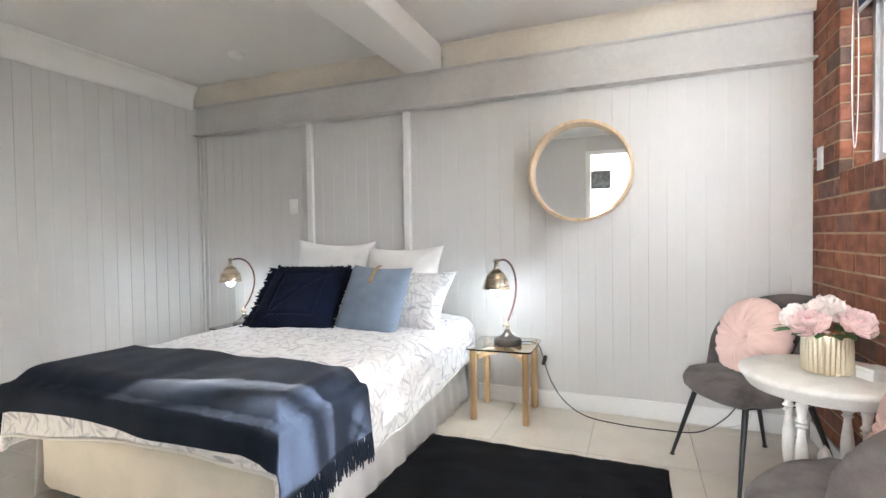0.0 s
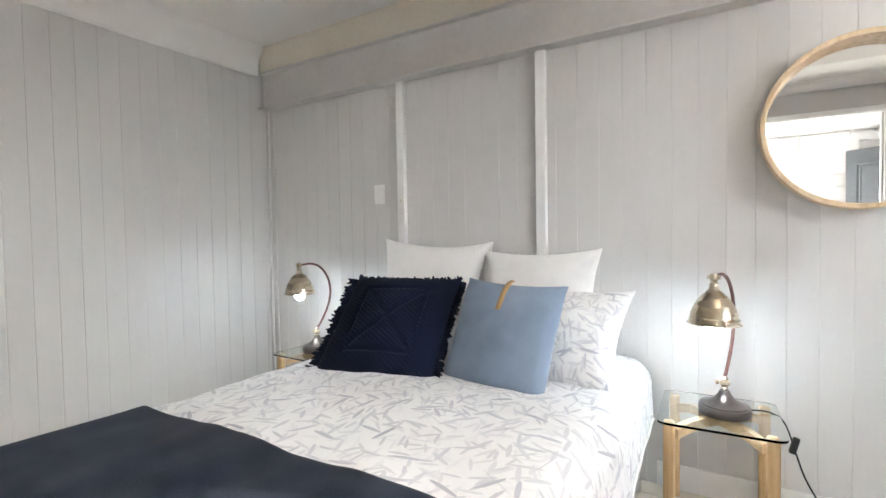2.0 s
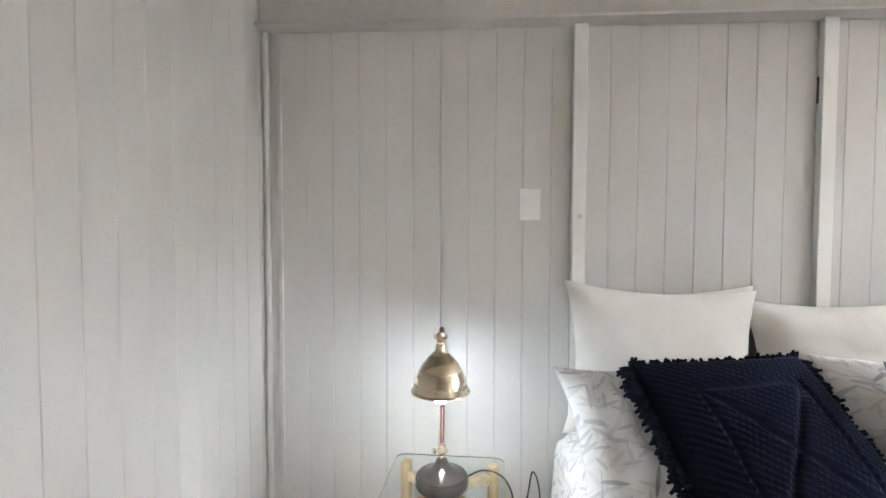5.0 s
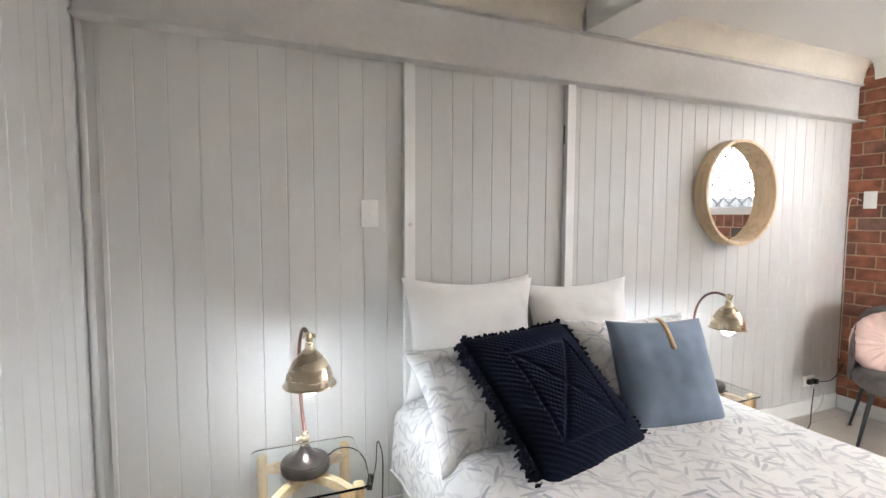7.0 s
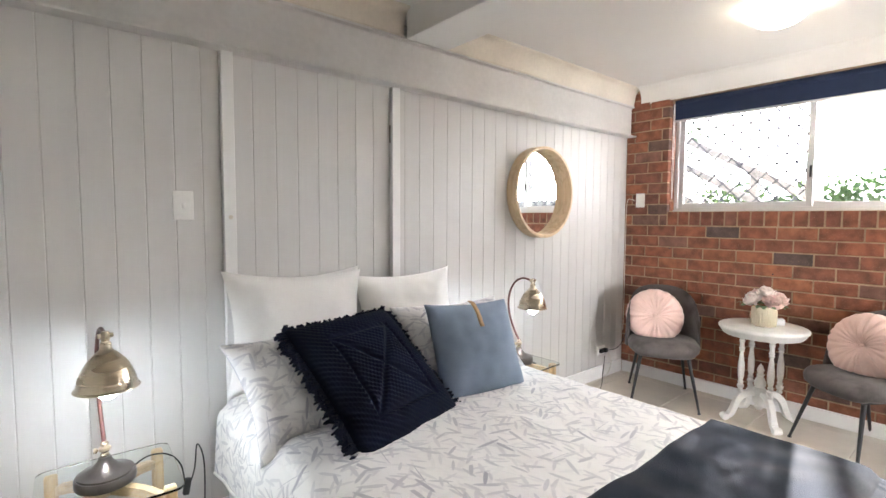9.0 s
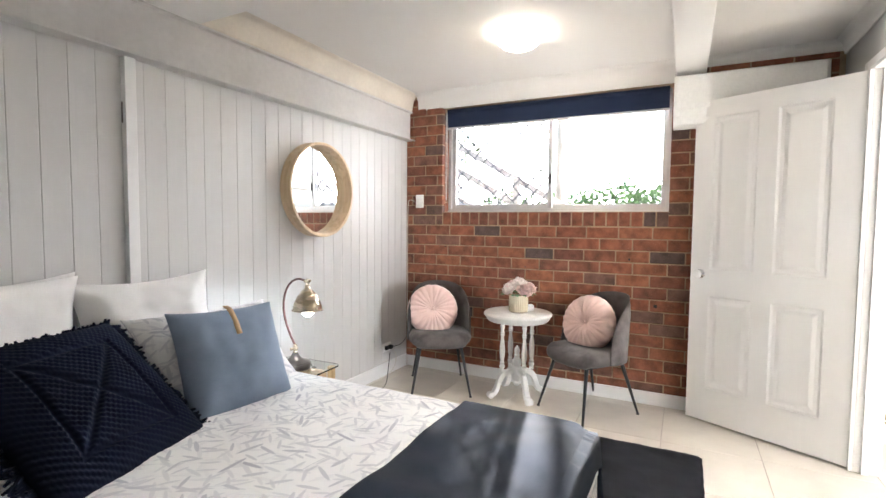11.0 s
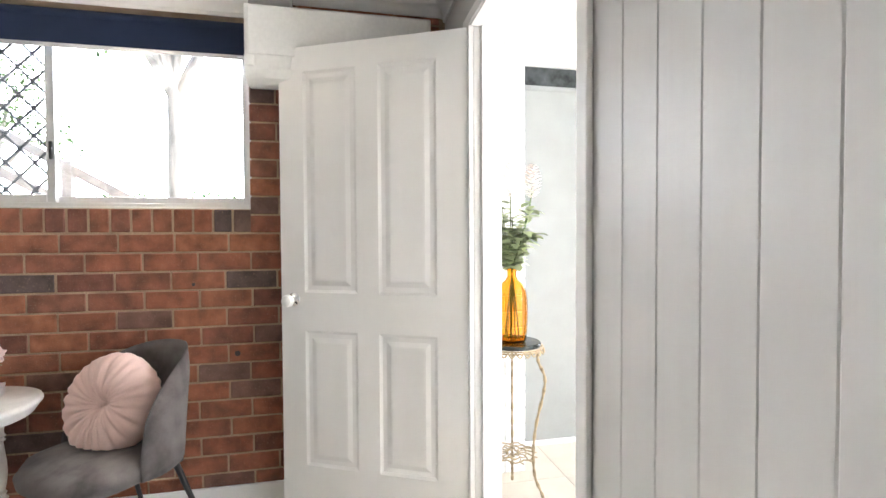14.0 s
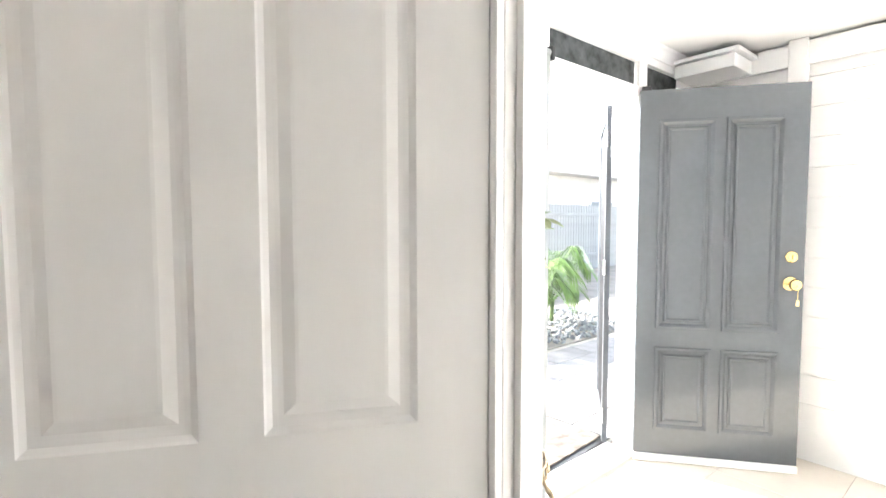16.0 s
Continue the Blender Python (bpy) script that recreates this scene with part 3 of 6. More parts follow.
# navy roller blind drawn up at the window head
blind = thing("roller_blind", "navy roller blind drawn up at the window head", "blind", pose(1.385, (WY0 + WY1) / 2, 2.07))
part("blind_cloth", box(-0.002, 0.002, -ww + 0.02, ww - 0.015, 0.0, 0.15, 0.001), M_NAVYBLIND, blind)
part("blind_roll", lathe([(0.022, -ww + 0.02), (0.022, ww - 0.015)], 16), M_NAVYBLIND, blind, smooth=True, m=pose(0.012, 0, 0.135, -90, 0, 0))
part("bottom_rail", box(-0.006, 0.006, -ww + 0.02, ww - 0.015, -0.014, 0.004, 0.003), M_ALU, blind, "pale bottom rail")
chain = []
for k in range(40):
    t = 2 * math.pi * k / 40
    chain.append((-0.01 - 0.012 * math.sin(t), ww - 0.012, -0.24 + 0.37 * math.cos(t) * 1.0))
part("chain", tube(chain + [chain[0]], 0.0022, 6), M_PLASTIC, blind, "white bead chain loop", True)

# ---- hall beyond the doorway ----
structure("hall_wall_west", box(HW - 0.1, HW, HS - 0.1, -0.1, 0, HC + 0.1), M_TRIM, "plain white hall wall", "wall")
structure("hall_ceiling", box(HW - 0.1, HX + 0.3, HS - 0.1, -0.10, HC, HC + 0.15), M_CEIL, "white painted hall ceiling", "ceiling")
structure("hall_wall_north", box(HW, -0.12, -0.125, -0.101, 0, HC), M_TRIM, "plain white hall wall", "wall")
hs = bmesh.new()
for a in (box(HW, -0.85, HS - 0.14, HS, 0, HC), box(0.11, HX + 0.3, HS - 0.14, HS, 0, HC), box(-0.85, 0.11, HS - 0.14, HS, 0, 0.9), box(-0.85, 0.11, HS - 0.14, HS, 2.2, HC)):
    join(hs, a)
structure("hall_wall_south", hs, M_TRIM, "white painted hall wall with a window opening", "wall")
for k in range(13):
    z = 0.16 + 0.163 * k
    structure("cladding_board", prism([(HS + 0.002, z), (HS + 0.011, z + 0.002), (HS + 0.007, z + 0.161), (HS + 0.002, z + 0.161)], "x", 0.50, HX), M_TRIM, "white painted horizontal cladding board", "cladding")
structure("trim", box(1.00, 1.09, HS + 0.021, HS + 0.06, 1.72, HC, 0.004), M_TRIM, "short white upright bracket post on the hall wall", "trim")
structure("trim", box(0.5, HX, HS + 0.021, HS + 0.05, 2.18, 2.30, 0.004), M_TRIM, "white frieze board below the hall ceiling", "trim")
structure("trim", box(1.27, 1.598, HS + 0.03, HS + 0.30, 2.185, 2.26, 0.006), M_TRIM, "white boxed shelf in the hall corner", "trim")
structure("trim", box(1.24, 1.598, HS + 0.03, HS + 0.33, 2.262, 2.285, 0.004), M_TRIM, "white moulded top of the corner box", "trim")

# hall window with a charcoal blind
win2 = thing("window_2", "hall window with a charcoal blind half down", "window", pose(-0.37, HS - 0.07, 0.9), kind="structure")
fr2 = bmesh.new()
box(-0.48, -0.43, -0.03, 0.03, 0, 1.3, 0.003, 1, fr2)
box(0.43, 0.48, -0.03, 0.03, 0, 1.3, 0.003, 1, fr2)
box(-0.43, 0.43, -0.03, 0.03, 0, 0.05, 0.003, 1, fr2)
box(-0.43, 0.43, -0.03, 0.03, 1.25, 1.3, 0.003, 1, fr2)
part("window_frame", fr2, M_TRIM, win2)
part("pane", box(-0.43, 0.43, -0.003, 0.003, 0.05, 1.25), M_GLASS, win2).visible_shadow = False
part("roller_blind", box(-0.43, 0.43, 0.034, 0.04, 0.98, 1.29, 0.001), M_DARKBLIND, win2, "charcoal mesh blind")

# front wall of the hall: posts, rails, transoms, blind and door
for a, b, c, d, lab in ((-1.125, -1.035, 0, HC, "post"), (-1.99, -1.905, 0, HC, "post"), (-2.60, -2.40, 0, HC, "post"), (-0.50, -0.42, 0, HC, "post")):
    structure("trim", box(HX, HX + 0.12, a, b, c, d, 0.004), M_TRIM, "white painted post of the front wall", "post")
for a, b in ((-1.035, -0.50), (-1.905, -1.125), (-2.40, -1.99)):
    structure("trim", box(HX + 0.004, HX + 0.116, a, b, 2.215, HC, 0.004), M_TRIM, "white painted head rail of the front wall", "rail")
    structure("trim", box(HX + 0.004, HX + 0.116, a, b, 2.02, 2.08, 0.004), M_TRIM, "white painted transom rail of the front wall", "rail")
    t_ob = thing("transom_window", "narrow transom window with a charcoal mesh blind", "window", pose(HX + 0.05, (a + b) / 2, 2.08), kind="structure")
    part("pane", box(0.0, 0.004, -(b - a) / 2, (b - a) / 2, 0, 0.135), M_GLASS, t_ob).visible_shadow = False
    part("mesh_blind", box(-0.02, -0.016, -(b - a) / 2 + 0.003, (b - a) / 2 - 0.003, 0.002, 0.133), M_DARKBLIND, t_ob)
cornice("cornice", "y", HS, -0.1, HX, -1, 2.255, HC, 0.05, M_TRIM, "white cornice along the front wall")
structure("trim", box(HX + 0.004, HX + 0.116, -2.40, -1.99, 0, 2.02, 0.004), M_TRIM, "white painted infill panel of the front wall", "panel")
structure("trim", box(HX + 0.004, HX + 0.116, -1.035, -0.50, 0, 0.06, 0.004), M_TRIM, "white bottom rail of the side light", "rail")
structure("hall_return_wall", box(E + 0.236, HX + 0.12, -0.42, -0.30, 0, HC), M_TRIM, "white return wall beside the side light", "wall")
side_light = thing("window_3", "tall side light window beside the front door", "window", pose(HX + 0.06, -0.77, 0.06), kind="structure")
part("pane", box(-0.003, 0.003, -0.265, 0.265, 0, 1.96), M_GLASS, side_light).visible_shadow = False
gb = thing("roller_blind", "long grey roller blind drawn down over the side light", "blind", pose(HX - 0.03, -0.78, 0.02))
part("blind_cloth", box(-0.0015, 0.0015, -0.31, 0.30, 0.02, 2.055), M_GREYBLIND, gb)
part("bottom_rail", box(-0.006, 0.006, -0.31, 0.30, 0.0, 0.022, 0.003), M_TRIM, gb, "white bottom rail")
part("blind_roll", lathe([(0.02, -0.31), (0.02, 0.30)], 16), M_GREYBLIND, gb, smooth=True, m=pose(0.012, 0, 2.05, -90, 0, 0))
part("bracket", box(-0.01, 0.03, -0.335, -0.312, 2.02, 2.08, 0.004), M_BLACKPL, gb, "dark blind bracket")
structure("door_sill", box(HX - 0.01, HX + 0.16, -1.905, -1.125, -0.004, 0.022, 0.004), M_ALU, "grey threshold of the front door", "threshold")
structure("trim", box(HX - 0.012, HX - 0.0005, -1.035, -0.43, 0.0, 0.05, 0.003), M_TRIM, "white skirting under the side light", "baseboard")

# ---- bed ----
BX0, BX1, BY0, BY1, BTOP = -1.90, -0.585, 1.09, 2.96, 0.546
CX0, CX1 = -1.93, -0.535      # sides of the spread bedding


def hang(d, r, flare=0.06):
    """How far out and how far down cloth lies, d metres past the point where it begins to bend over an edge of radius r."""
    if d <= 0:
        return d, 0.0
    if d < r * math.pi / 2:
        return r * math.sin(d / r), r * (1 - math.cos(d / r))
    rest = d - r * math.pi / 2
    return r + flare * rest, r + rest


def cloth(west, east, foot, y_head, step, r, lift, wrinkle, seed, y_head_east=None, ripple=0.006):
    """A cloth laid over the bed. west, east, foot: lengths past the bed's edges, as numbers or functions of the place along the edge."""
    bm = bmesh.new()
    uv = bm.loops.layers.uv.new("UVMap")
    nu = int((CX1 - CX0 + 1.2) / step)
    nv = int((y_head - BY0 + 0.8) / step)
    grid, uvs = [], {}
    for j in range(nv + 1):
        line = []
        t = j / nv
        for i in range(nu + 1):
            s = i / nu
            head = y_head + ((y_head_east - y_head) * s if y_head_east else 0)
            fy = foot(s) if callable(foot) else foot
            v = -fy + (head - BY0 + fy) * t                     # metres from the foot edge
            we = west(t) if callable(west) else west
            ea = east(t) if callable(east) else east
            width = CX1 - CX0
            u = -we + (width + we + ea) * s
            if u < r:
                ox, dx = hang(r - u, r)
                x = CX0 + r - ox
            elif u > width - r:
                ox, dx = hang(u - width + r, r)
                x = CX1 - r + ox
            else:
                x, dx = CX0 + u, 0.0
            if v < r:
                oy, dy = hang(r - v, r, 0.10)
                y = BY0 + r - oy
            else:
                y, dy = BY0 + v, 0.0
            drop = max(dx, dy) if min(dx, dy) < 0.02 else max(dx, dy) + 0.12 * min(dx, dy)
            n1 = noise.noise((x * 3.1 + seed, y * 3.1, seed))
            n2 = noise.noise((x * 9 + seed, y * 6, seed + 4))
            crown = 0.008 * (1 - (2 * (x - CX0) / width - 1) ** 2) if dx < 0.02 else 0
            z = BTOP + lift + crown - drop + wrinkle * (n1 + 0.5 * n2) * (1 if drop < 0.05 else 0.3)
            if dx > 0.05:
                x += (1 if u > 0.5 else -1) * (ripple * math.sin(v * 17 + 3 * n1) * min(1, dx * 3) + wrinkle * 2 * n1 + lift)
            if dy > 0.05:
                y -= ripple * math.sin(u * 14 + 2 * n1 + seed) * min(1, dy * 3) + lift
            vert = bm.verts.new((x, y, max(z, 0.018)))
            uvs[vert] = (u, v)
            line.append(vert)
        grid.append(line)
    for a, b in zip(grid, grid[1:]):
        for i in range(nu):
            f = bm.faces.new((a[i], a[i + 1], b[i + 1], b[i]))
            for loop in f.loops:
                loop[uv].uv = uvs[loop.vert]
    return bm, grid


def solid(ob, thick):
    mod = ob.modifiers.new("thickness", "SOLIDIFY")
    mod.thickness, mod.offset = thick, -1
    return ob


bed = thing("bed", "double bed with a cream upholstered base and mattress", "bed", pose(0, 0, 0))
part("bed_base", box(BX0 + 0.05, BX1 - 0.05, BY0 + 0.05, BY1, 0.05, 0.34, 0.05, 4), M_CREAMCOT, bed, "cream upholstered base", True)
part("mattress", box(BX0 + 0.04, BX1 - 0.04, BY0 + 0.04, BY1, 0.335, BTOP - 0.02, 0.06, 4), M_CREAMCOT, bed, "cream quilted mattress", True)
for x, y in ((BX0 + 0.15, BY0 + 0.15), (BX1 - 0.15, BY0 + 0.15), (BX0 + 0.15, BY1 - 0.15), (BX1 - 0.15, BY1 - 0.15)):
    part("leg", lathe([(0.025, 0), (0.03, 0.06)], 12), M_BLACKPL, bed, m=pose(x, y, 0))
for side, xb in ((1, BX1 - 0.02), (-1, BX0 + 0.02)):
    prev, valance = None, bmesh.new()
    for k in range(141):
        y = BY0 + 0.06 + (BY1 - BY0 - 0.06) * k / 140
        off = 0.007 * math.sin(k * 0.62) + 0.004 * math.sin(k * 0.23)
        pair = (valance.verts.new((xb + side * (off * 0.2 - 0.015), y, 0.345)), valance.verts.new((xb + side * (off * 0.8 + 0.004), y, 0.17)), valance.verts.new((xb + side * (off * 1.3 + 0.026), y, 0.012)))
        if prev:
            valance.faces.new((prev[0], pair[0], pair[1], prev[1]))
            valance.faces.new((prev[1], pair[1], pair[2], prev[2]))
        prev = pair
    solid(part("valance", valance, M_WHITECOT, bed, "white gathered valance", True), 0.003)

bm, dgrid = cloth(lambda t: 0.25 + 0.02 * math.sin(7 * t), lambda t: 0.28 - 0.05 * t + 0.02 * math.sin(5 * t), lambda s: 0.205 - 0.10 * s + 0.015 * math.sin(9 * s), BY1 - 0.005, 0.025, 0.10, 0.010, 0.012, 2.0)
hems = [[line[0].co.copy() for line in dgrid], [line[-1].co.copy() for line in dgrid], [v.co.copy() for v in dgrid[0]]]
duvet = tagged(solid(part("duvet", bm, M_PRINT, smooth="all"), 0.012), "white cotton duvet printed with grey leaves, spread over the bed", "duvet")
for hem in hems:
    part("stitched_hem", tube(hem, 0.006, 6), M_WHITECOT, duvet, "plain white stitched hem", "all")
bm, grid = cloth(lambda t: 0.16 + 0.02 * math.sin(9 * t), lambda t: 0.235 - 0.045 * t + 0.010 * math.sin(8 * t), lambda s: 0.115 - 0.01 * s + 0.012 * math.sin(11 * s + 1) + 0.45 * max(0.0, s - 0.80), 1.56, 0.0125, 0.10, 0.026, 0.012, 2.0, 1.565, 0.010)
hem_e = [line[-1].co.copy() for line in grid]
hem_w = [line[0].co.copy() for line in grid]
throw = tagged(solid(part("throw_blanket", bm, M_THROW, smooth="all"), 0.006), "dark navy tasselled throw laid across the foot of the bed", "throw blanket")
for hem, side in ((hem_e, 1), (hem_w, -1)):
    for k in range(0, len(hem), 1):
        if k % 2:
            continue
        p = hem[k]
        tas = bmesh.new()
        for q in range(4):
            sway = Vector((side * rnd.uniform(-0.004, 0.016), rnd.uniform(-0.012, 0.012), 0))
            a = p + Vector((0, rnd.uniform(-0.004, 0.004), 0.004))
            low = max(0.02, p.z - rnd.uniform(0.08, 0.11))
            tube([a, a + sway * 0.4 - Vector((0, 0, (p.z - low) * 0.35)), Vector((a.x + sway.x, a.y + sway.y, low))], [0.0028, 0.0034, 0.0022], 5, tas)
        part("tassel", tas, M_THROW, throw, smooth=True)

# ---- pillows and cushions ----


def pillow_mesh(w, h, t, n=22, flange=0.0, sag=0.05, relief=None, wrinkle=0.006, seed=0.0):
    """A stuffed pillow in its own x-y plane, face along z. relief: a function of (u, v) that raises the front."""
    bm = bmesh.new()
    uv = bm.loops.layers.uv.new("UVMap")
    faces = []
    sheets = []
    for side in (1, -1):
        g = []
        for j in range(n + 1):
            line = []
            for i in range(n + 1):
                u, v = 2 * i / n - 1, 2 * j / n - 1
                inner = 1 - flange
                uu, vv = min(1, abs(u) / inner), min(1, abs(v) / inner)
                puff = max(0.0, (1 - uu ** 2.2)) ** 0.42 * max(0.0, (1 - vv ** 2.2)) ** 0.42
                x = w / 2 * u * (1 - sag * (1 - v * v))
                y = h / 2 * v * (1 - sag * (1 - u * u))
                z = side * (t / 2 * puff + 0.002)
                nz = noise.noise((x * 7 + seed, y * 7, seed)) + 0.6 * noise.noise((x * 16, y * 16 + seed, seed + 2))
                z += wrinkle * nz * (0.35 + puff)
                if relief and side > 0:
                    z += relief(u, v) * (0.3 + puff)
                vert = bm.verts.new((x, y, z))
                line.append((vert, (u * w / 2 + seed, v * h / 2)))
            g.append(line)
        sheets.append(g)
        for a, b in zip(g, g[1:]):
            for i in range(n):
                quad = (a[i], a[i + 1], b[i + 1], b[i])
                f = bm.faces.new([q[0] for q in (quad if side > 0 else quad[::-1])])
                for loop, q in zip(f.loops, quad if side > 0 else quad[::-1]):
                    loop[uv].uv = q[1]
    f, b = sheets
    ring = [(0, i) for i in range(n)] + [(j, n) for j in range(n)] + [(n, n - i) for i in range(n)] + [(n - j, 0) for j in range(n)]
    for (j0, i0), (j1, i1) in zip(ring, ring[1:] + ring[:1]):
        bm.faces.new((f[j0][i0][0], b[j0][i0][0], b[j1][i1][0], f[j1][i1][0]))
    return bm


def stand_on_corners(tl, tr, br, bl, push=0.0):
    """The pose of a pillow whose face has these corners; push: how far it is set back from them."""
    tl, tr, br, bl = map(Vector, (tl, tr, br, bl))
    x = ((tr - tl) + (br - bl)).normalized()
    y = ((tl - bl) + (tr - br)).normalized()
    y = (y - x * x.dot(y)).normalized()
    z = x.cross(y)
    m = Matrix((x, y, z)).transposed().to_4x4()
    m.translation = (tl + tr + br + bl) / 4 - z * push
    return m


def lean(x, y, z, tilt, turn=0.0, roll=0.0):
    """A pillow standing with its face to -y, leaning back by tilt degrees."""
    return Matrix.Translation((x, y, z)) @ Matrix.Rotation(radians(turn), 4, "Z") @ Matrix.Rotation(radians(90 - tilt), 4, "X") @ Matrix.Rotation(radians(roll), 4, "Z")


def single(name, bm, material, label, category, m, group=""):
    return tagged(part(name, bm, material, None, "", "all", m), label, category, group)


single("pillow", pillow_mesh(0.645, 0.50, 0.20, 28, flange=0.05, seed=1, sag=0.13, wrinkle=0.013), M_WHITECOT, "white cotton pillow leaning upright against the boarded wall", "pillow", lean(-1.61, 2.865, 0.825, 14, 2, -3), "bed pillows")
single("pillow", pillow_mesh(0.60, 0.49, 0.19, 28, flange=0.05, seed=7, sag=0.12, wrinkle=0.013), M_WHITECOT, "white cotton pillow leaning upright against the boarded wall", "pillow", lean(-1.025, 2.865, 0.79, 14, -2, 1), "bed pillows")
single("pillow", pillow_mesh(0.56, 0.50, 0.05, 24, flange=0.07, seed=11, sag=0.10), M_WHITECOT, "flat white pillow with a flanged edge behind the others", "pillow", lean(-1.545, 2.945, 0.805, 3, 0, 2), "bed pillows")
single("pillow", pillow_mesh(0.66, 0.46, 0.18, 30, flange=0.04, seed=3, wrinkle=0.018, sag=0.10), M_PILLOWPRINT, "leaf-printed cotton pillow propped on the bed", "pillow", lean(-1.645, 2.58, 0.675, 42, 5, 1), "printed pillows")
single("pillow", pillow_mesh(0.66, 0.46, 0.18, 30, flange=0.04, seed=9, wrinkle=0.018, sag=0.10), M_PILLOWPRINT, "leaf-printed cotton pillow propped on the bed", "pillow", lean(-0.90, 2.60, 0.695, 38, -3, -1), "printed pillows")


def cable_relief(u, v):
    """Sunk lines of a knitted square with crossing diagonals."""
    d = 1.0
    if abs(v) < 0.66 and abs(u) < 0.62:
        d = min(d, abs(abs(u) - 0.58), abs(abs(v) - 0.62))
        d = min(d, abs(u * 0.62 - v * 0.58) , abs(u * 0.62 + v * 0.58))
    line = -0.010 * math.exp(-(d / 0.035) ** 2)
    rib = math.sin((v + 0.66 * u) * 84) + 0.35 * math.sin(u * 150 + v * 20)
    return line + 0.0026 * rib * (1 - 0.7 * math.exp(-(d / 0.05) ** 2))


navy = tagged(part("knitted_cushion", pillow_mesh(0.52, 0.565, 0.17, 170, 0.0, 0.04, cable_relief), M_NAVY, None, "", "all",
                   stand_on_corners((-1.80, 2.53, 0.86), (-1.31, 2.66, 0.86), (-1.185, 2.30, 0.545), (-1.75, 2.18, 0.545), -0.005)), "navy knitted cushion with sunk cross pattern and fringed edges", "cushion")
fringe = bmesh.new()
for k in range(1150):
    side, t = k % 4, rnd.uniform(-1, 1)
    ux, uy = ((t, 1), (t, -1), (1, t), (-1, t))[side]
    base = Vector((0.258 * ux * (1 - 0.04 * (1 - uy * uy)), 0.272 * uy * (1 - 0.04 * (1 - ux * ux)), 0))
    out = Vector((ux if side > 1 else rnd.uniform(-0.4, 0.4), uy if side < 2 else rnd.uniform(-0.4, 0.4), rnd.uniform(-0.3, 0.5))).normalized()
    ln = rnd.uniform(0.016, 0.034) if side in (0, 2) else rnd.uniform(0.026, 0.056)
    tube([base - out * 0.006, base + out * ln * 0.6 + Vector((0, -0.003, rnd.uniform(-0.004, 0.006))), base + out * ln + Vector((0, -0.008, rnd.uniform(-0.006, 0.01)))], [0.005, 0.0062, 0.0038], 5, fringe)
part("fringe", fringe, M_NAVY, navy, "navy wool fringe", True)

blue = tagged(part("velvet_cushion", pillow_mesh(0.445, 0.44, 0.17, 30, 0.0, 0.07, None, 0.010, 4), M_BLUE, None, "", "all",
                   stand_on_corners((-1.19, 2.49, 0.92), (-0.745, 2.45, 0.90), (-0.82, 2.26, 0.545), (-1.20, 2.35, 0.545), 0.03)), "dusty blue velvet cushion with a tan leather tab", "cushion")
tab = []
for k in range(9):
    t = k / 8
    yy = 0.218 - 0.135 * t
    puff = max(0.0, 1 - (abs(yy) / 0.22) ** 2.2) ** 0.42
    tab.append((yy, 0.08 * puff * 0.97 + 0.008))
tb = bmesh.new()
for a, b in zip(tab, tab[1:]):
    quad = [tb.verts.new((x, yy, zz)) for x, (yy, zz) in ((-0.008, a), (0.014, a), (0.014, b), (-0.008, b))]
    tb.faces.new(quad)
bmesh.ops.remove_doubles(tb, verts=tb.verts[:], dist=0.0005)
solid(part("leather_tab", tb, M_LEATHER, blue, "tan leather tab", True), 0.003)

# ---- bedside tables and lamps ----


def bedside_table(m, label):
    t = thing("bedside_table", label, "side table", m, "bedside tables")
    half, top = 0.195, 0.43
    glass = bmesh.new()
    r, pts = 0.035, []
    for cx, cy, a0 in ((1, 1, 0), (-1, 1, 90), (-1, -1, 180), (1, -1, 270)):
        for k in range(6):
            a = radians(a0 + 18 * k)
            pts.append((cx * (half - r) + r * math.cos(a), cy * (half - r) + r * math.sin(a)))
    glass = prism(pts, "z", top - 0.009, top)
    part("glass_top", glass, M_GREENGLASS, t, "clear glass top with green edge").visible_shadow = False
    for sx in (-1, 1):
        for sy in (-1, 1):
            leg = box(-0.019, 0.019, -0.019, 0.019, 0, top - 0.010, 0.009, 3)
            part("leg", leg, M_OAK, t, smooth=True, m=pose(sx * 0.155, sy * 0.155, 0, 0, 0, 0))
            # curved cross arms that meet in the middle
            arm = bmesh.new()
            path = spline([(0.135 * sx, 0.135 * sy, 0.375), (0.09 * sx, 0.09 * sy, 0.392), (0.045 * sx, 0.045 * sy, 0.396), (0.0, 0.0, 0.396)], 4)
            side = Vector((-sy, sx, 0)).normalized() * 0.014
            prev = None
            for p in path:
                ring = [arm.verts.new(p + side + Vector((0, 0, 0.016))), arm.verts.new(p - side + Vector((0, 0, 0.016))), arm.verts.new(p - side - Vector((0, 0, 0.016))), arm.verts.new(p + side - Vector((0, 0, 0.016)))]
                if prev:
                    for k in range(4):
                        arm.faces.new((prev[k], prev[(k + 1) % 4], ring[(k + 1) % 4], ring[k]))
                else:
                    arm.faces.new(ring)
                prev = ring
            arm.faces.new(prev)
            part("cross_arm", arm, M_OAKX, t)
    return t


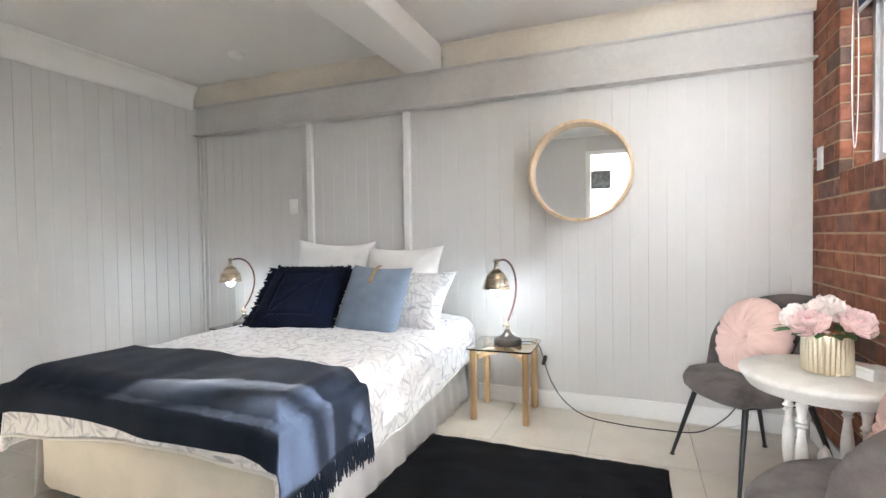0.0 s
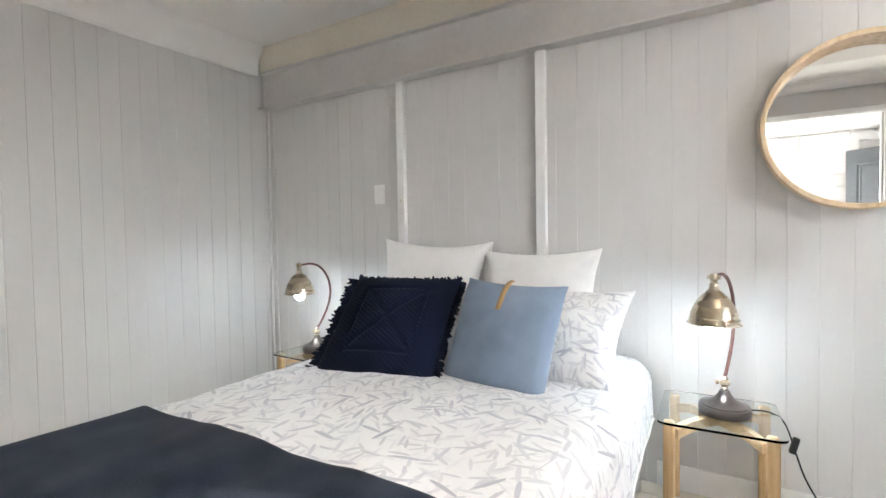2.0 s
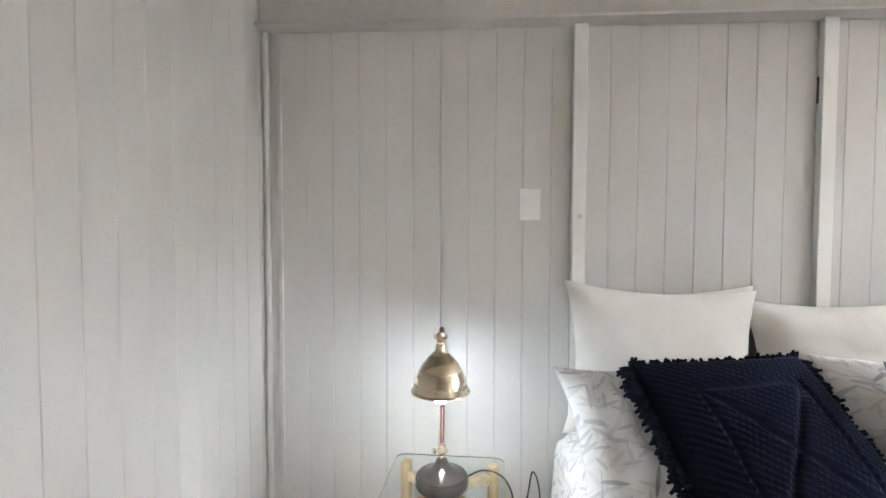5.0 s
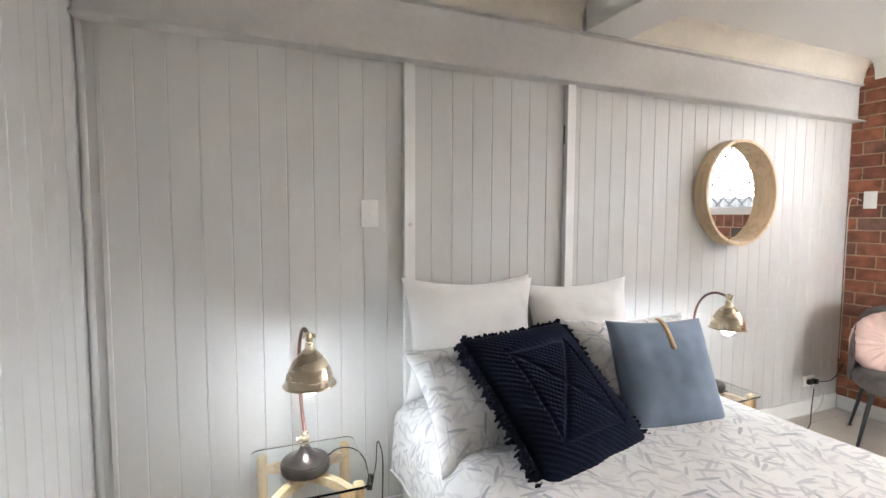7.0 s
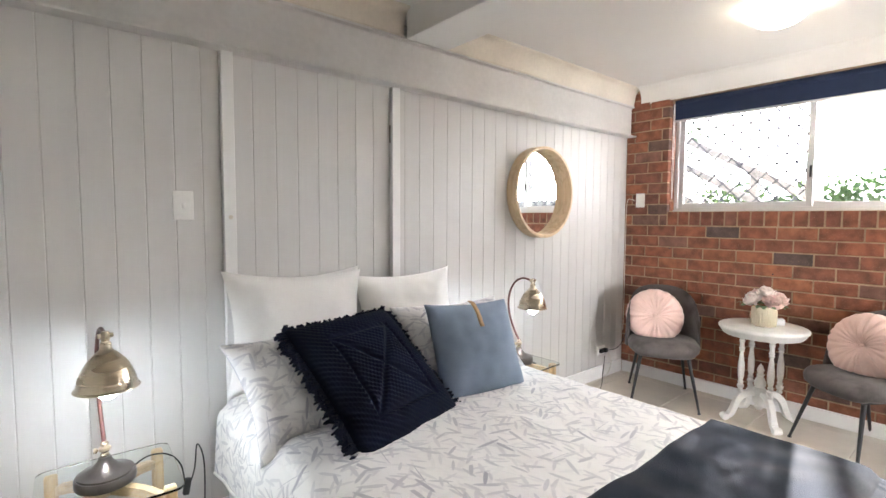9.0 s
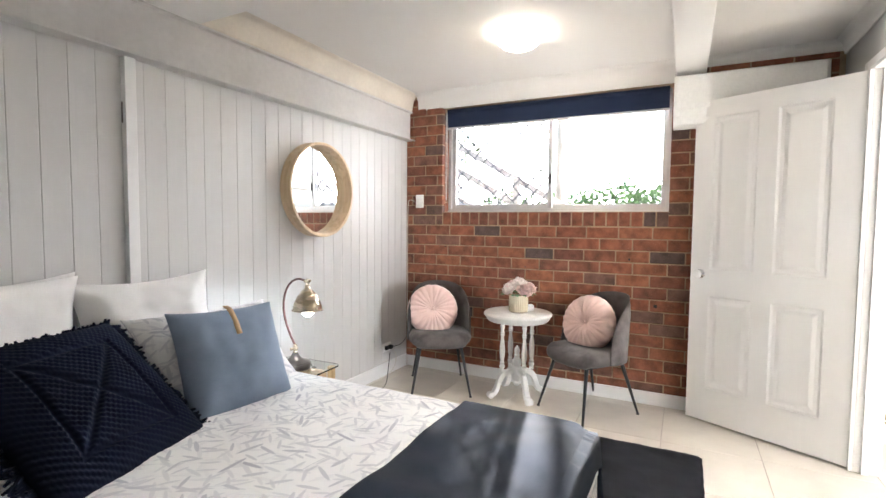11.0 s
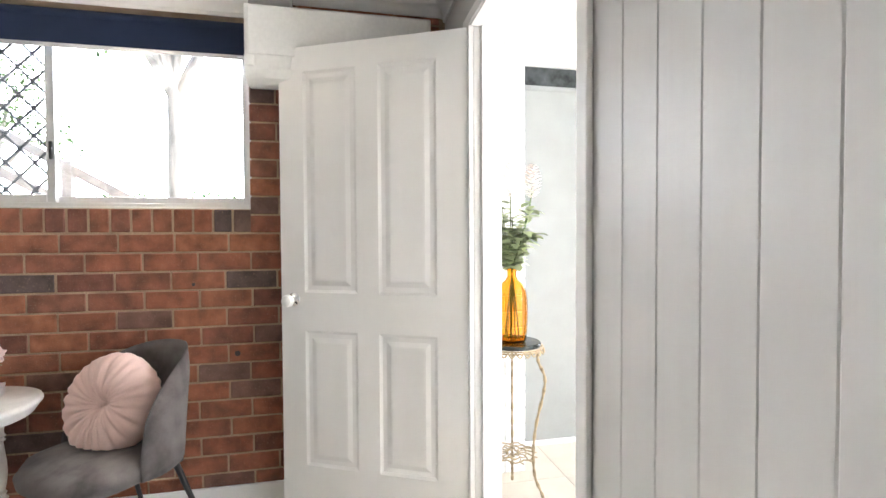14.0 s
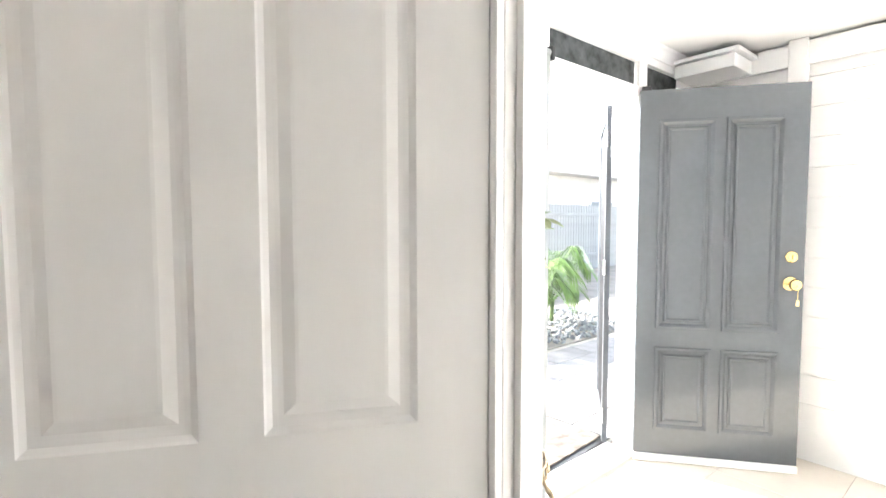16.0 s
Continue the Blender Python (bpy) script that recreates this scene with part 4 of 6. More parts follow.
def desk_lamp(m, label):
    """Base at the origin, shade towards -y."""
    t = thing("table_lamp", label, "lamp", m, "bedside lamps")
    part("base", lathe([(0, 0), (0.083, 0), (0.086, 0.006), (0.086, 0.026), (0.083, 0.032), (0.079, 0.032), (0.079, 0.038), (0.070, 0.041), (0.055, 0.046), (0.035, 0.058), (0.022, 0.074), (0.016, 0.088), (0, 0.088)], 40), M_BRONZE, t, "dark bronze stepped base", True)
    part("neck", lathe([(0, 0.086), (0.010, 0.086), (0.013, 0.094), (0.009, 0.100), (0.016, 0.108), (0.017, 0.118), (0.009, 0.124), (0.013, 0.130), (0.008, 0.138), (0, 0.138)], 20), M_BRASS, t, "nickel knuckle", True)
    part("thumb_screw", lathe([(0, -0.03), (0.008, -0.03), (0.009, -0.022), (0.004, -0.018), (0.004, 0.018), (0, 0.018)], 12), M_BRASS, t, smooth=True, m=pose(0, 0, 0.113, 0, 90, 0))
    arc = spline([(0, 0.002, 0.135), (0, 0.05, 0.185), (0, 0.098, 0.26), (0, 0.118, 0.34), (0, 0.100, 0.42), (0, 0.045, 0.485), (0, -0.035, 0.516), (0, -0.128, 0.510)], 7)
    part("arm", tube(arc, 0.0065, 10), M_REDARM, t, "curved dark arm", True)
    part("joint", lathe([(0, 0), (0.010, 0.0), (0.013, 0.008), (0.013, 0.022), (0.009, 0.030), (0, 0.030)], 16), M_BRASS, t, "nickel joint", True, pose(0, -0.128, 0.495))
    part("joint_screw", lathe([(0, -0.02), (0.007, -0.02), (0.007, 0.02), (0, 0.02)], 12), M_BRASS, t, smooth=True, m=pose(0, -0.128, 0.512, 0, 90, 0))
    outer = [(0.012, 0.468), (0.015, 0.462), (0.015, 0.446), (0.019, 0.440), (0.030, 0.428), (0.043, 0.413), (0.055, 0.394), (0.065, 0.373), (0.073, 0.350), (0.078, 0.328), (0.080, 0.314), (0.086, 0.311), (0.087, 0.308)]
    outer = [(r, 0.468 - (0.468 - z) * 0.88) for r, z in outer]
    inner = [(r - 0.0025, z - 0.001) for r, z in reversed(outer)]
    shade = lathe(outer + inner, 40, False)
    part("shade", shade, M_BRASS, t, "brushed brass bell shade", True, pose(0, -0.128, 0.025))
    part("bulb", lathe([(0, 0.290), (0.015, 0.294), (0.026, 0.306), (0.030, 0.322), (0.026, 0.340), (0.015, 0.358), (0.012, 0.38), (0, 0.38)], 20), M_BULB, t, "lit cool white bulb", "all", pose(0, -0.128, 0.025))
    return t


bedside_table(pose(-0.285, 2.79, 0, 0, 0, 2), "pale oak bedside table with a rounded clear glass top")
bedside_table(pose(-2.32, 2.775, 0, 0, 0, -2), "pale oak bedside table with a rounded clear glass top")
desk_lamp(pose(-0.265, 2.785, 0.43, 0, 0, -14), "brushed brass bell-shaped lamp, lit, on a glass bedside table")
desk_lamp(pose(-2.33, 2.765, 0.43, 0, 0, 2), "brushed brass bell-shaped lamp, lit, on a glass bedside table")


def cord(name, pts, r, material, label, category="cable"):
    return tagged(part(name, tube(spline(pts, 8), r, 6), material, smooth="all"), label, category)


cable2 = cord("lamp_cable", [(-0.20, 2.84, 0.437), (-0.13, 2.86, 0.436), (-0.085, 2.85, 0.415), (-0.062, 2.84, 0.36), (-0.045, 2.84, 0.30), (-0.01, 2.85, 0.20), (0.06, 2.87, 0.09), (0.18, 2.86, 0.02), (0.36, 2.83, 0.006), (0.60, 2.82, 0.006), (0.78, 2.86, 0.008), (0.92, 2.93, 0.08), (1.0, 2.965, 0.19)], 0.0032, M_BLACKPL, "black lamp cable running over the floor to the socket")
part("inline_switch", box(-0.011, 0.011, -0.010, 0.010, -0.03, 0.03, 0.005, 2), M_BLACKPL, cable2, "black inline switch", True, pose(-0.052, 2.84, 0.335, 0, 14, 0))
cable1 = cord("lamp_cable", [(-2.26, 2.80, 0.437), (-2.20, 2.83, 0.45), (-2.14, 2.83, 0.437), (-2.105, 2.80, 0.40), (-2.09, 2.78, 0.32), (-2.05, 2.85, 0.34), (-2.02, 2.93, 0.40), (-1.99, 2.96, 0.30), (-1.99, 2.975, 0.05)], 0.0030, M_BLACKPL, "black lamp cable looping beside the bedside table")
part("inline_switch", box(-0.011, 0.011, -0.010, 0.010, -0.03, 0.03, 0.005, 2), M_BLACKPL, cable1, "black inline switch", True, pose(-2.09, 2.78, 0.32, 0, 10, 0))
cord("white_cable", [(1.02, 2.955, 0.22), (1.04, 2.93, 0.15), (1.00, 2.94, 0.05), (0.85, 2.965, 0.007), (0.5, 2.97, 0.006), (0.1, 2.97, 0.006), (-0.3, 2.97, 0.006)], 0.003, M_TAPE, "thin white cable along the baseboard")
cord("black_cable", [(1.03, 2.955, 0.235), (1.10, 2.93, 0.24), (1.18, 2.93, 0.27), (1.29, 2.95, 0.33)], 0.003, M_BLACKPL, "short black cable from the socket to the corner")
cord("wall_cable", [(E - 0.004, 2.92, 1.45), (E - 0.006, 2.95, 1.462), (E - 0.006, 2.985, 1.44), (E - 0.006, 2.992, 1.2), (E - 0.006, 2.99, 0.7), (E - 0.006, 2.992, 0.35)], 0.0028, M_TAPE, "thin cream cable down the brick corner")


def wall_plate(m, label, rocker=True):
    t = thing("light_switch", label, "switch", m)
    part("plate", box(-0.037, 0.037, -0.008, 0.0, -0.057, 0.057, 0.003), M_PLASTIC, t, smooth=True)
    if rocker:
        part("rocker", box(-0.006, 0.006, -0.012, -0.0085, -0.010, 0.010, 0.002), M_PLASTIC, t, smooth=True)
    return t


wall_plate(pose(-2.03, N - 0.0005, 1.345), "white plastic light switch on the boarded wall")
wall_plate(pose(E - 0.004, 2.87, 1.452, 0, 0, -90), "white plastic switch on the brick wall")
sock = thing("power_socket", "white double socket with black plugs on the boarded wall", "socket", pose(1.0, N - 0.0005, 0.23))
part("plate", box(-0.057, 0.057, -0.008, 0.0, -0.036, 0.036, 0.003), M_PLASTIC, sock, smooth=True)
part("plug", box(0.006, 0.040, -0.045, -0.0085, -0.016, 0.018, 0.006, 2), M_BLACKPL, sock, "black plug", True)
part("plug", box(-0.040, -0.006, -0.035, -0.0085, -0.016, 0.018, 0.006, 2), M_BLACKPL, sock, "black plug", True)

tagged(part("wood_plug", lathe([(0, 0), (0.009, 0), (0.008, 0.0025), (0, 0.003)], 14), M_CORNICE, smooth=True, m=pose(-1.858, N - 0.0262, 1.30, 90, 0, 0)), "small cream plug in the white post", "plug", kind="structure")
for y, z, r in ((1.16, 1.02, 0.008), (1.92, 0.93, 0.005), (2.93, 1.62, 0.005), (0.98, 0.70, 0.013), (1.30, 0.58, 0.006), (2.62, 1.07, 0.005)):
    tagged(part("wall_plug_hole", lathe([(0, 0), (r, 0), (r * 0.8, 0.002), (0, 0.001)], 10), M_BLACKPL, wall_east, "dark drilled hole", True, pose(E - 0.0035, y, z, 0, -90, 0)))
# ---- mirror ----
mirror = thing("round_mirror", "round wall mirror in a deep bent ash frame", "mirror", pose(0.149, N - 0.001, 1.476, 90, 0, 0))
ring = lathe([(0.306, 0.0), (0.306, 0.078), (0.303, 0.081), (0.290, 0.081), (0.287, 0.078), (0.287, 0.012), (0.287, 0.0)], 72, False)
part("frame", ring, M_BEECH, mirror, "pale bent ash rim", True)
part("glass", lathe([(0, 0.012), (0.286, 0.012), (0.286, 0.004), (0, 0.004)], 72, False), M_MIRROR, mirror, "silvered glass")

# ---- rug ----
rug = bmesh.new()
nx, ny = 60, 84
RX0, RX1, RY0, RY1 = -0.585, 0.60, 0.69, 2.335
top, grid = [], []
for j in range(ny + 1):
    line = []
    for i in range(nx + 1):
        x, y = RX0 + (RX1 - RX0) * i / nx, RY0 + (RY1 - RY0) * j / ny
        edge = min(i, nx - i, j, ny - j)
        z = 0.004 if edge == 0 else 0.020 + 0.006 * noise.noise((x * 9, y * 9, 1)) + 0.003 * noise.noise((x * 40, y * 40, 3))
        jx = 0.004 * noise.noise((y * 30, 2, x)) if i in (0, nx) else 0
        jy = 0.004 * noise.noise((x * 30, 7, y)) if j in (0, ny) else 0
        line.append(rug.verts.new((x + jx, y + jy, z)))
    grid.append(line)
for a, b in zip(grid, grid[1:]):
    for i in range(nx):
        rug.faces.new((a[i], a[i + 1], b[i + 1], b[i]))
rug.faces.new([grid[0][i] for i in range(nx + 1)] + [grid[j][nx] for j in range(1, ny + 1)] + [grid[ny][nx - i] for i in range(1, nx + 1)] + [grid[ny - j][0] for j in range(1, ny)])
rug_ob = tagged(part("rug", rug, M_RUG, smooth="all"), "black soft-pile rug on the tiles beside the bed", "rug")

# ---- chairs, cushions and round table ----


def chair(m, label):
    """Faces +x; feet on the floor."""
    t = thing("velvet_chair", label, "chair", m, "chairs beside the round table")
    seat = bmesh.new()
    n, rings = 40, []
    for r, z in ((0.0, 0.452), (0.5, 0.455), (0.8, 0.450), (0.93, 0.440), (1.0, 0.415), (0.98, 0.385), (0.90, 0.365), (0.5, 0.362), (0.0, 0.362)):
        if r == 0:
            rings.append([seat.verts.new((0.02, 0, z))])
            continue
        line = []
        for k in range(n):
            a = 2 * math.pi * k / n
            c, s = math.cos(a), math.sin(a)
            x = 0.245 * r * math.copysign(abs(c) ** 0.72, c) + 0.02
            y = (0.235 + 0.012 * c) * r * math.copysign(abs(s) ** 0.72, s)
            line.append(seat.verts.new((x, y, z - (0.012 if c > 0.7 and r > 0.7 else 0))))
        rings.append(line)
    for a, b in zip(rings, rings[1:]):
        for k in range(n):
            j = (k + 1) % n
            if len(a) == 1:
                seat.faces.new((a[0], b[k], b[j]))
            elif len(b) == 1:
                seat.faces.new((a[k], a[j], b[0]))
            else:
                seat.faces.new((a[k], a[j], b[j], b[k]))
    part("seat", seat, M_GREYVEL, t, "thick grey velvet seat pad", "all")
    back = bmesh.new()
    cols, rows_n = 36, 12
    inner, outer = [], []
    for i in range(cols + 1):
        th = radians(-98 + 196 * i / cols)
        wing = abs(th) / radians(98)
        ztop = 0.44 + 0.355 * max(0.0, 1 - wing ** 2.6) ** 0.5
        li, lo = [], []
        for j in range(rows_n + 1):
            v = j / rows_n
            z = 0.375 + (ztop - 0.375) * v
            up = (z - 0.375) / 0.40
            rx, ry = 0.235 + 0.055 * up, 0.238 - 0.015 * up
            edge = min(1.0, 4 * (1 - v) + 0.15) * min(1.0, 5 * (1 - wing) + 0.2)
            for lst, off in ((li, -0.016 * edge), (lo, 0.016 * edge)):
                lst.append(back.verts.new((-(rx + off) * math.cos(th) + 0.015, (ry + off) * math.sin(th), z)))
        inner.append(li)
        outer.append(lo)
    for g, flip in ((inner, False), (outer, True)):
        for a, b in zip(g, g[1:]):
            for j in range(rows_n):
                q = (a[j], b[j], b[j + 1], a[j + 1])
                back.faces.new(q[::-1] if flip else q)
    for i in range(cols):
        back.faces.new((inner[i][rows_n], inner[i + 1][rows_n], outer[i + 1][rows_n], outer[i][rows_n]))
        back.faces.new((inner[i][0], outer[i][0], outer[i + 1][0], inner[i + 1][0]))
    for i in (0, cols):
        for j in range(rows_n):
            back.faces.new((inner[i][j], inner[i][j + 1], outer[i][j + 1], outer[i][j]))
    part("backrest", back, M_GREYVEL, t, "curved grey velvet shell", "all")
    part("under_frame", box(-0.17, 0.19, -0.17, 0.17, 0.345, 0.366, 0.008), M_DARKMETAL, t, "black steel under frame", True)
    for fx, fy, tx, ty in ((0.252, 0.215, 0.165, 0.15), (0.252, -0.215, 0.165, -0.15), (-0.252, 0.20, -0.145, 0.145), (-0.252, -0.20, -0.145, -0.145)):
        leg = part("leg", tube([(tx, ty, 0.356), (fx, fy, 0.006)], [0.013, 0.0075], 12), M_DARKMETAL, t, "slim black steel leg", True)
        part("foot", lathe([(0, 0), (0.011, 0), (0.011, 0.008), (0, 0.008)], 12), M_BLACKPL, leg, m=pose(fx, fy, 0))
    return t


chair(pose(0.953, 2.483, 0, 0, 0, 211), "grey velvet shell chair with slim black legs beside the boarded wall")
chair(pose(1.005, 1.365, 0, 0, 0, 144), "grey velvet shell chair with slim black legs beside the open door")


def pleated_cushion(m, label):
    t = thing("round_cushion", label, "cushion", m, "pink cushions")
    R, T, seg = 0.196, 0.145, 132
    bm, rings = bmesh.new(), []
    prof = [(k / 11, 1) for k in range(1, 12)] + [(k / 11, -1) for k in range(10, 0, -1)]
    centre_f = bm.verts.new((0, 0, T * 0.30))
    for q, side in prof:
        zz = T / 2 * (max(0.0, 1 - q ** 3.2)) ** 0.5
        dip = 0.5 * T / 2 * math.exp(-(q / 0.20) ** 2)
        line = []
        for k in range(seg):
            a = 2 * math.pi * k / seg
            pleat = abs(math.sin(11 * a + 0.7 * math.sin(3 * a)))
            amp = 0.013 * min(1, q * 1.6) * (1.0 if q < 0.95 else 0.4)
            r = R * q * (1 + (0.022 * (pleat ** 0.5 - 0.6) if q > 0.75 else 0))
            z = side * (zz - dip + amp * (pleat ** 0.45 - 0.8)) + 0.005 * math.sin(2 * a + 1) + 0.002 * math.sin(31 * a + 9 * q)
            line.append(bm.verts.new((r * math.cos(a), r * math.sin(a), z)))
        rings.append(line)
    centre_b = bm.verts.new((0, 0, -T * 0.30))
    for a, b in zip(rings, rings[1:]):
        for k in range(seg):
            j = (k + 1) % seg
            bm.faces.new((a[k], a[j], b[j], b[k]))
    for k in range(seg):
        j = (k + 1) % seg
        bm.faces.new((centre_f, rings[0][k], rings[0][j]))
        bm.faces.new((centre_b, rings[-1][j], rings[-1][k]))
    part("cover", bm, M_PINK, t, "pleated blush velvet cover", "all")
    part("button", lathe([(0, -0.004), (0.011, -0.004), (0.013, 0.001), (0.009, 0.006), (0, 0.008)], 20), M_PINK, t, "covered button", "all", pose(0, 0, T * 0.27))
    return t


def facing(x, y, z, turn, tilt):
    """A disc whose face (z) looks along the angle turn, tipped back by tilt degrees."""
    return Matrix.Translation((x, y, z)) @ Matrix.Rotation(radians(turn), 4, "Z") @ Matrix.Rotation(radians(90 - tilt), 4, "Y")


pleated_cushion(facing(0.962, 2.548, 0.592, 212, 17), "round pleated blush pink cushion in the chair by the boarded wall")
pleated_cushion(facing(1.06, 1.385, 0.587, 160, 18), "round pleated blush pink cushion in the chair by the door")

TCX, TCY = 1.045, 1.885
table = thing("round_table", "white painted round pedestal table with turned legs and scroll feet", "table", pose(TCX, TCY, 0))
part("tabletop", lathe([(0, 0.5860), (0.205, 0.5860), (0.215, 0.56400), (0.222, 0.57000), (0.240, 0.5980), (0.246, 0.6040), (0.247, 0.6120), (0.243, 0.6200), (0.235, 0.6240), (0, 0.6240)], 56), M_WPAINT, table, "white painted round top with a moulded edge", True)
part("apron", lathe([(0, 0.5640), (0.175, 0.5640), (0.180, 0.5700), (0.180, 0.5855), (0, 0.5855)], 40), M_WPAINT, table, smooth=True)
leg_profile = [(0, 0.19), (0.016, 0.19), (0.018, 0.20), (0.012, 0.21), (0.020, 0.222), (0.021, 0.234), (0.012, 0.244), (0.018, 0.254), (0.012, 0.264), (0.017, 0.29), (0.020, 0.33), (0.019, 0.37), (0.012, 0.43), (0.010, 0.45), (0.018, 0.458), (0.011, 0.466), (0.019, 0.474), (0.012, 0.484), (0.014, 0.51), (0.018, 0.526), (0.013, 0.534), (0.020, 0.543), (0.020, 0.5635), (0, 0.5635)]
for k in range(4):
    a = radians(43 + 90 * k)
    part("turned_leg", lathe(leg_profile, 18), M_WPAINT, table, smooth=True, m=pose(0.118 * math.cos(a), 0.118 * math.sin(a), 0))
    foot = bmesh.new()
    path = spline([(0.03, 0, 0.185), (0.085, 0, 0.180), (0.125, 0, 0.150), (0.148, 0, 0.10), (0.165, 0, 0.055), (0.190, 0, 0.028), (0.212, 0, 0.024)], 5)
    prev = None
    for i, p in enumerate(path):
        t = i / (len(path) - 1)
        hw, hh = 0.016 + 0.006 * t, 0.030 - 0.010 * abs(2 * t - 1) - 0.006 * t
        nrm = Vector((0.5, 0, 0.86)) if t < 0.8 else Vector((0, 0, 1))
        ring = [foot.verts.new(p + Vector((0, sy * hw, 0)) + nrm * sz * hh * 0.9) for sy, sz in ((1, 1), (-1, 1), (-1, -1), (1, -1))]
        for vtx in ring:
            vtx.co.z = max(0.0, vtx.co.z)
        if prev:
            for q in range(4):
                foot.faces.new((prev[q], prev[(q + 1) % 4], ring[(q + 1) % 4], ring[q]))
        else:
            foot.faces.new(ring)
        prev = ring
    foot.faces.new(prev)
    bmesh.ops.bevel(foot, geom=foot.edges[:], offset=0.004, segments=1, affect="EDGES")
    join(foot, lathe([(0, -0.024), (0.020, -0.024), (0.022, -0.018), (0.022, 0.018), (0.020, 0.024), (0, 0.024)], 16), pose(0.208, 0, 0.023, 90, 0, 0))
    part("scroll_foot", foot, M_WPAINT, table, "carved scroll foot", True, pose(0, 0, 0, 0, 0, 43 + 90 * k))
part("urn", lathe([(0, 0.075), (0.012, 0.075), (0.020, 0.085), (0.030, 0.10), (0.024, 0.112), (0.036, 0.125), (0.040, 0.15), (0.040, 0.20), (0.036, 0.215), (0.026, 0.222), (0.034, 0.236), (0.032, 0.26), (0.022, 0.285), (0.016, 0.295), (0.024, 0.303), (0.015, 0.312), (0.022, 0.335), (0.012, 0.362), (0, 0.378)], 24), M_WPAINT, table, "turned centre urn", True)

# flower pot with peonies
PX, PY, PZ = 1.047, 1.882, 0.624
pot = thing("flower_pot", "ribbed pearl cream pot holding pink and white peonies", "flower pot", pose(PX, PY, PZ))
ribs = bmesh.new()
ringset = []
seg = 192
for r, z in ((0.0, 0.0), (0.060, 0.0), (0.066, 0.006), (0.068, 0.06), (0.069, 0.122), (0.068, 0.127), (0.063, 0.127), (0.061, 0.118), (0.0, 0.105)):
    if r == 0:
        ringset.append([ribs.verts.new((0, 0, z))])
    else:
        ringset.append([ribs.verts.new(((r + (0.0032 * math.cos(32 * 2 * math.pi * k / seg) if 0.004 < z < 0.121 and r > 0.0635 else 0)) * math.cos(2 * math.pi * k / seg), (r + (0.0032 * math.cos(32 * 2 * math.pi * k / seg) if 0.004 < z < 0.121 and r > 0.0635 else 0)) * math.sin(2 * math.pi * k / seg), z)) for k in range(seg)])
for a, b in zip(ringset, ringset[1:]):
    for k in range(seg):
        j = (k + 1) % seg
        if len(a) == 1:
            ribs.faces.new((a[0], b[j], b[k]))
        elif len(b) == 1:
            ribs.faces.new((a[k], a[j], b[0]))
        else:
            ribs.faces.new((a[k], a[j], b[j], b[k]))
part("pot_body", ribs, M_CREAMPOT, pot, "pearl cream ribbed body", True)
part("gilt_rim", lathe([(0.0645, 0.1275), (0.069, 0.1275), (0.069, 0.131), (0.0645, 0.131)], 48), M_GOLD, pot, "thin gilt rim", True)


def petal(bm, size, centre, turn, tip, curl):
    """A cupped petal with a ruffled, notched edge."""
    m = Matrix.Translation(centre) @ Matrix.Rotation(turn, 4, "Z") @ Matrix.Rotation(tip, 4, "Y")
    g, ph = [], rnd.uniform(0, 6.28)
    for j in range(6):
        v = j / 5
        half = size * 0.52 * (0.30 + 1.25 * v - 0.65 * v ** 3)
        line = []
        for i in range(8):
            u = 2 * i / 7 - 1
            ruffle = 0.07 * math.sin(5.5 * u + ph) * v ** 3 + rnd.uniform(-0.025, 0.025) * v
            x = size * (curl * v * v + 0.20 * u * u * v + ruffle)
            notch = 1 - 0.20 * u * u * v - 0.06 * abs(math.sin(4.2 * u + ph)) * v
            line.append(bm.verts.new(m @ Vector((x, half * u, size * v * notch))))
        g.append(line)
    for a, b in zip(g, g[1:]):
        for i in range(7):
            bm.faces.new((a[i], a[i + 1], b[i + 1], b[i]))


BLOOMS = [(-0.062, -0.058, 0.168, 1.0, M_PETAL, "pale pink peony bloom"), (-0.072, 0.050, 0.172, 0.95, M_PETALW, "creamy white peony bloom"), (0.060, -0.062, 0.170, 1.0, M_PETAL, "pale pink peony bloom"),
          (0.058, 0.060, 0.178, 0.95, M_PETAL, "pale pink peony bloom"), (-0.004, -0.004, 0.205, 1.05, M_PETALW, "creamy white peony bloom")]
for dx, dy, dz, s, mat, lab in BLOOMS:
    outer_p, inner_p = bmesh.new(), bmesh.new()
    tiltm = pose(dx, dy, dz) @ Matrix.Rotation(math.atan2(dy, dx), 4, "Z") @ Matrix.Rotation(math.hypot(dx, dy) * 7, 4, "Y")
    for lay_n, (cnt, size, tip, curl) in enumerate([(8, 0.066, 1.35, -0.30), (9, 0.062, 1.05, -0.38), (9, 0.056, 0.75, -0.36), (8, 0.048, 0.45, -0.30)]):
        for q in range(cnt):
            petal(outer_p, size * s * rnd.uniform(0.9, 1.08), (0, 0, -0.022 + 0.005 * lay_n), 2 * math.pi * (q + 0.4 * lay_n) / cnt + rnd.uniform(-0.2, 0.2), tip + rnd.uniform(-0.15, 0.15), curl)
    for q in range(13):
        petal(inner_p, rnd.uniform(0.034, 0.044) * s, (0, 0, -0.006), 2.4 * q + rnd.uniform(-0.3, 0.3), rnd.uniform(0.0, 0.55), -0.2)
    bloom = part("bloom", outer_p, mat, pot, lab, "all", tiltm)
    part("bloom_heart", inner_p, M_PETALDEEP, bloom, "deep pink inner petals", "all")


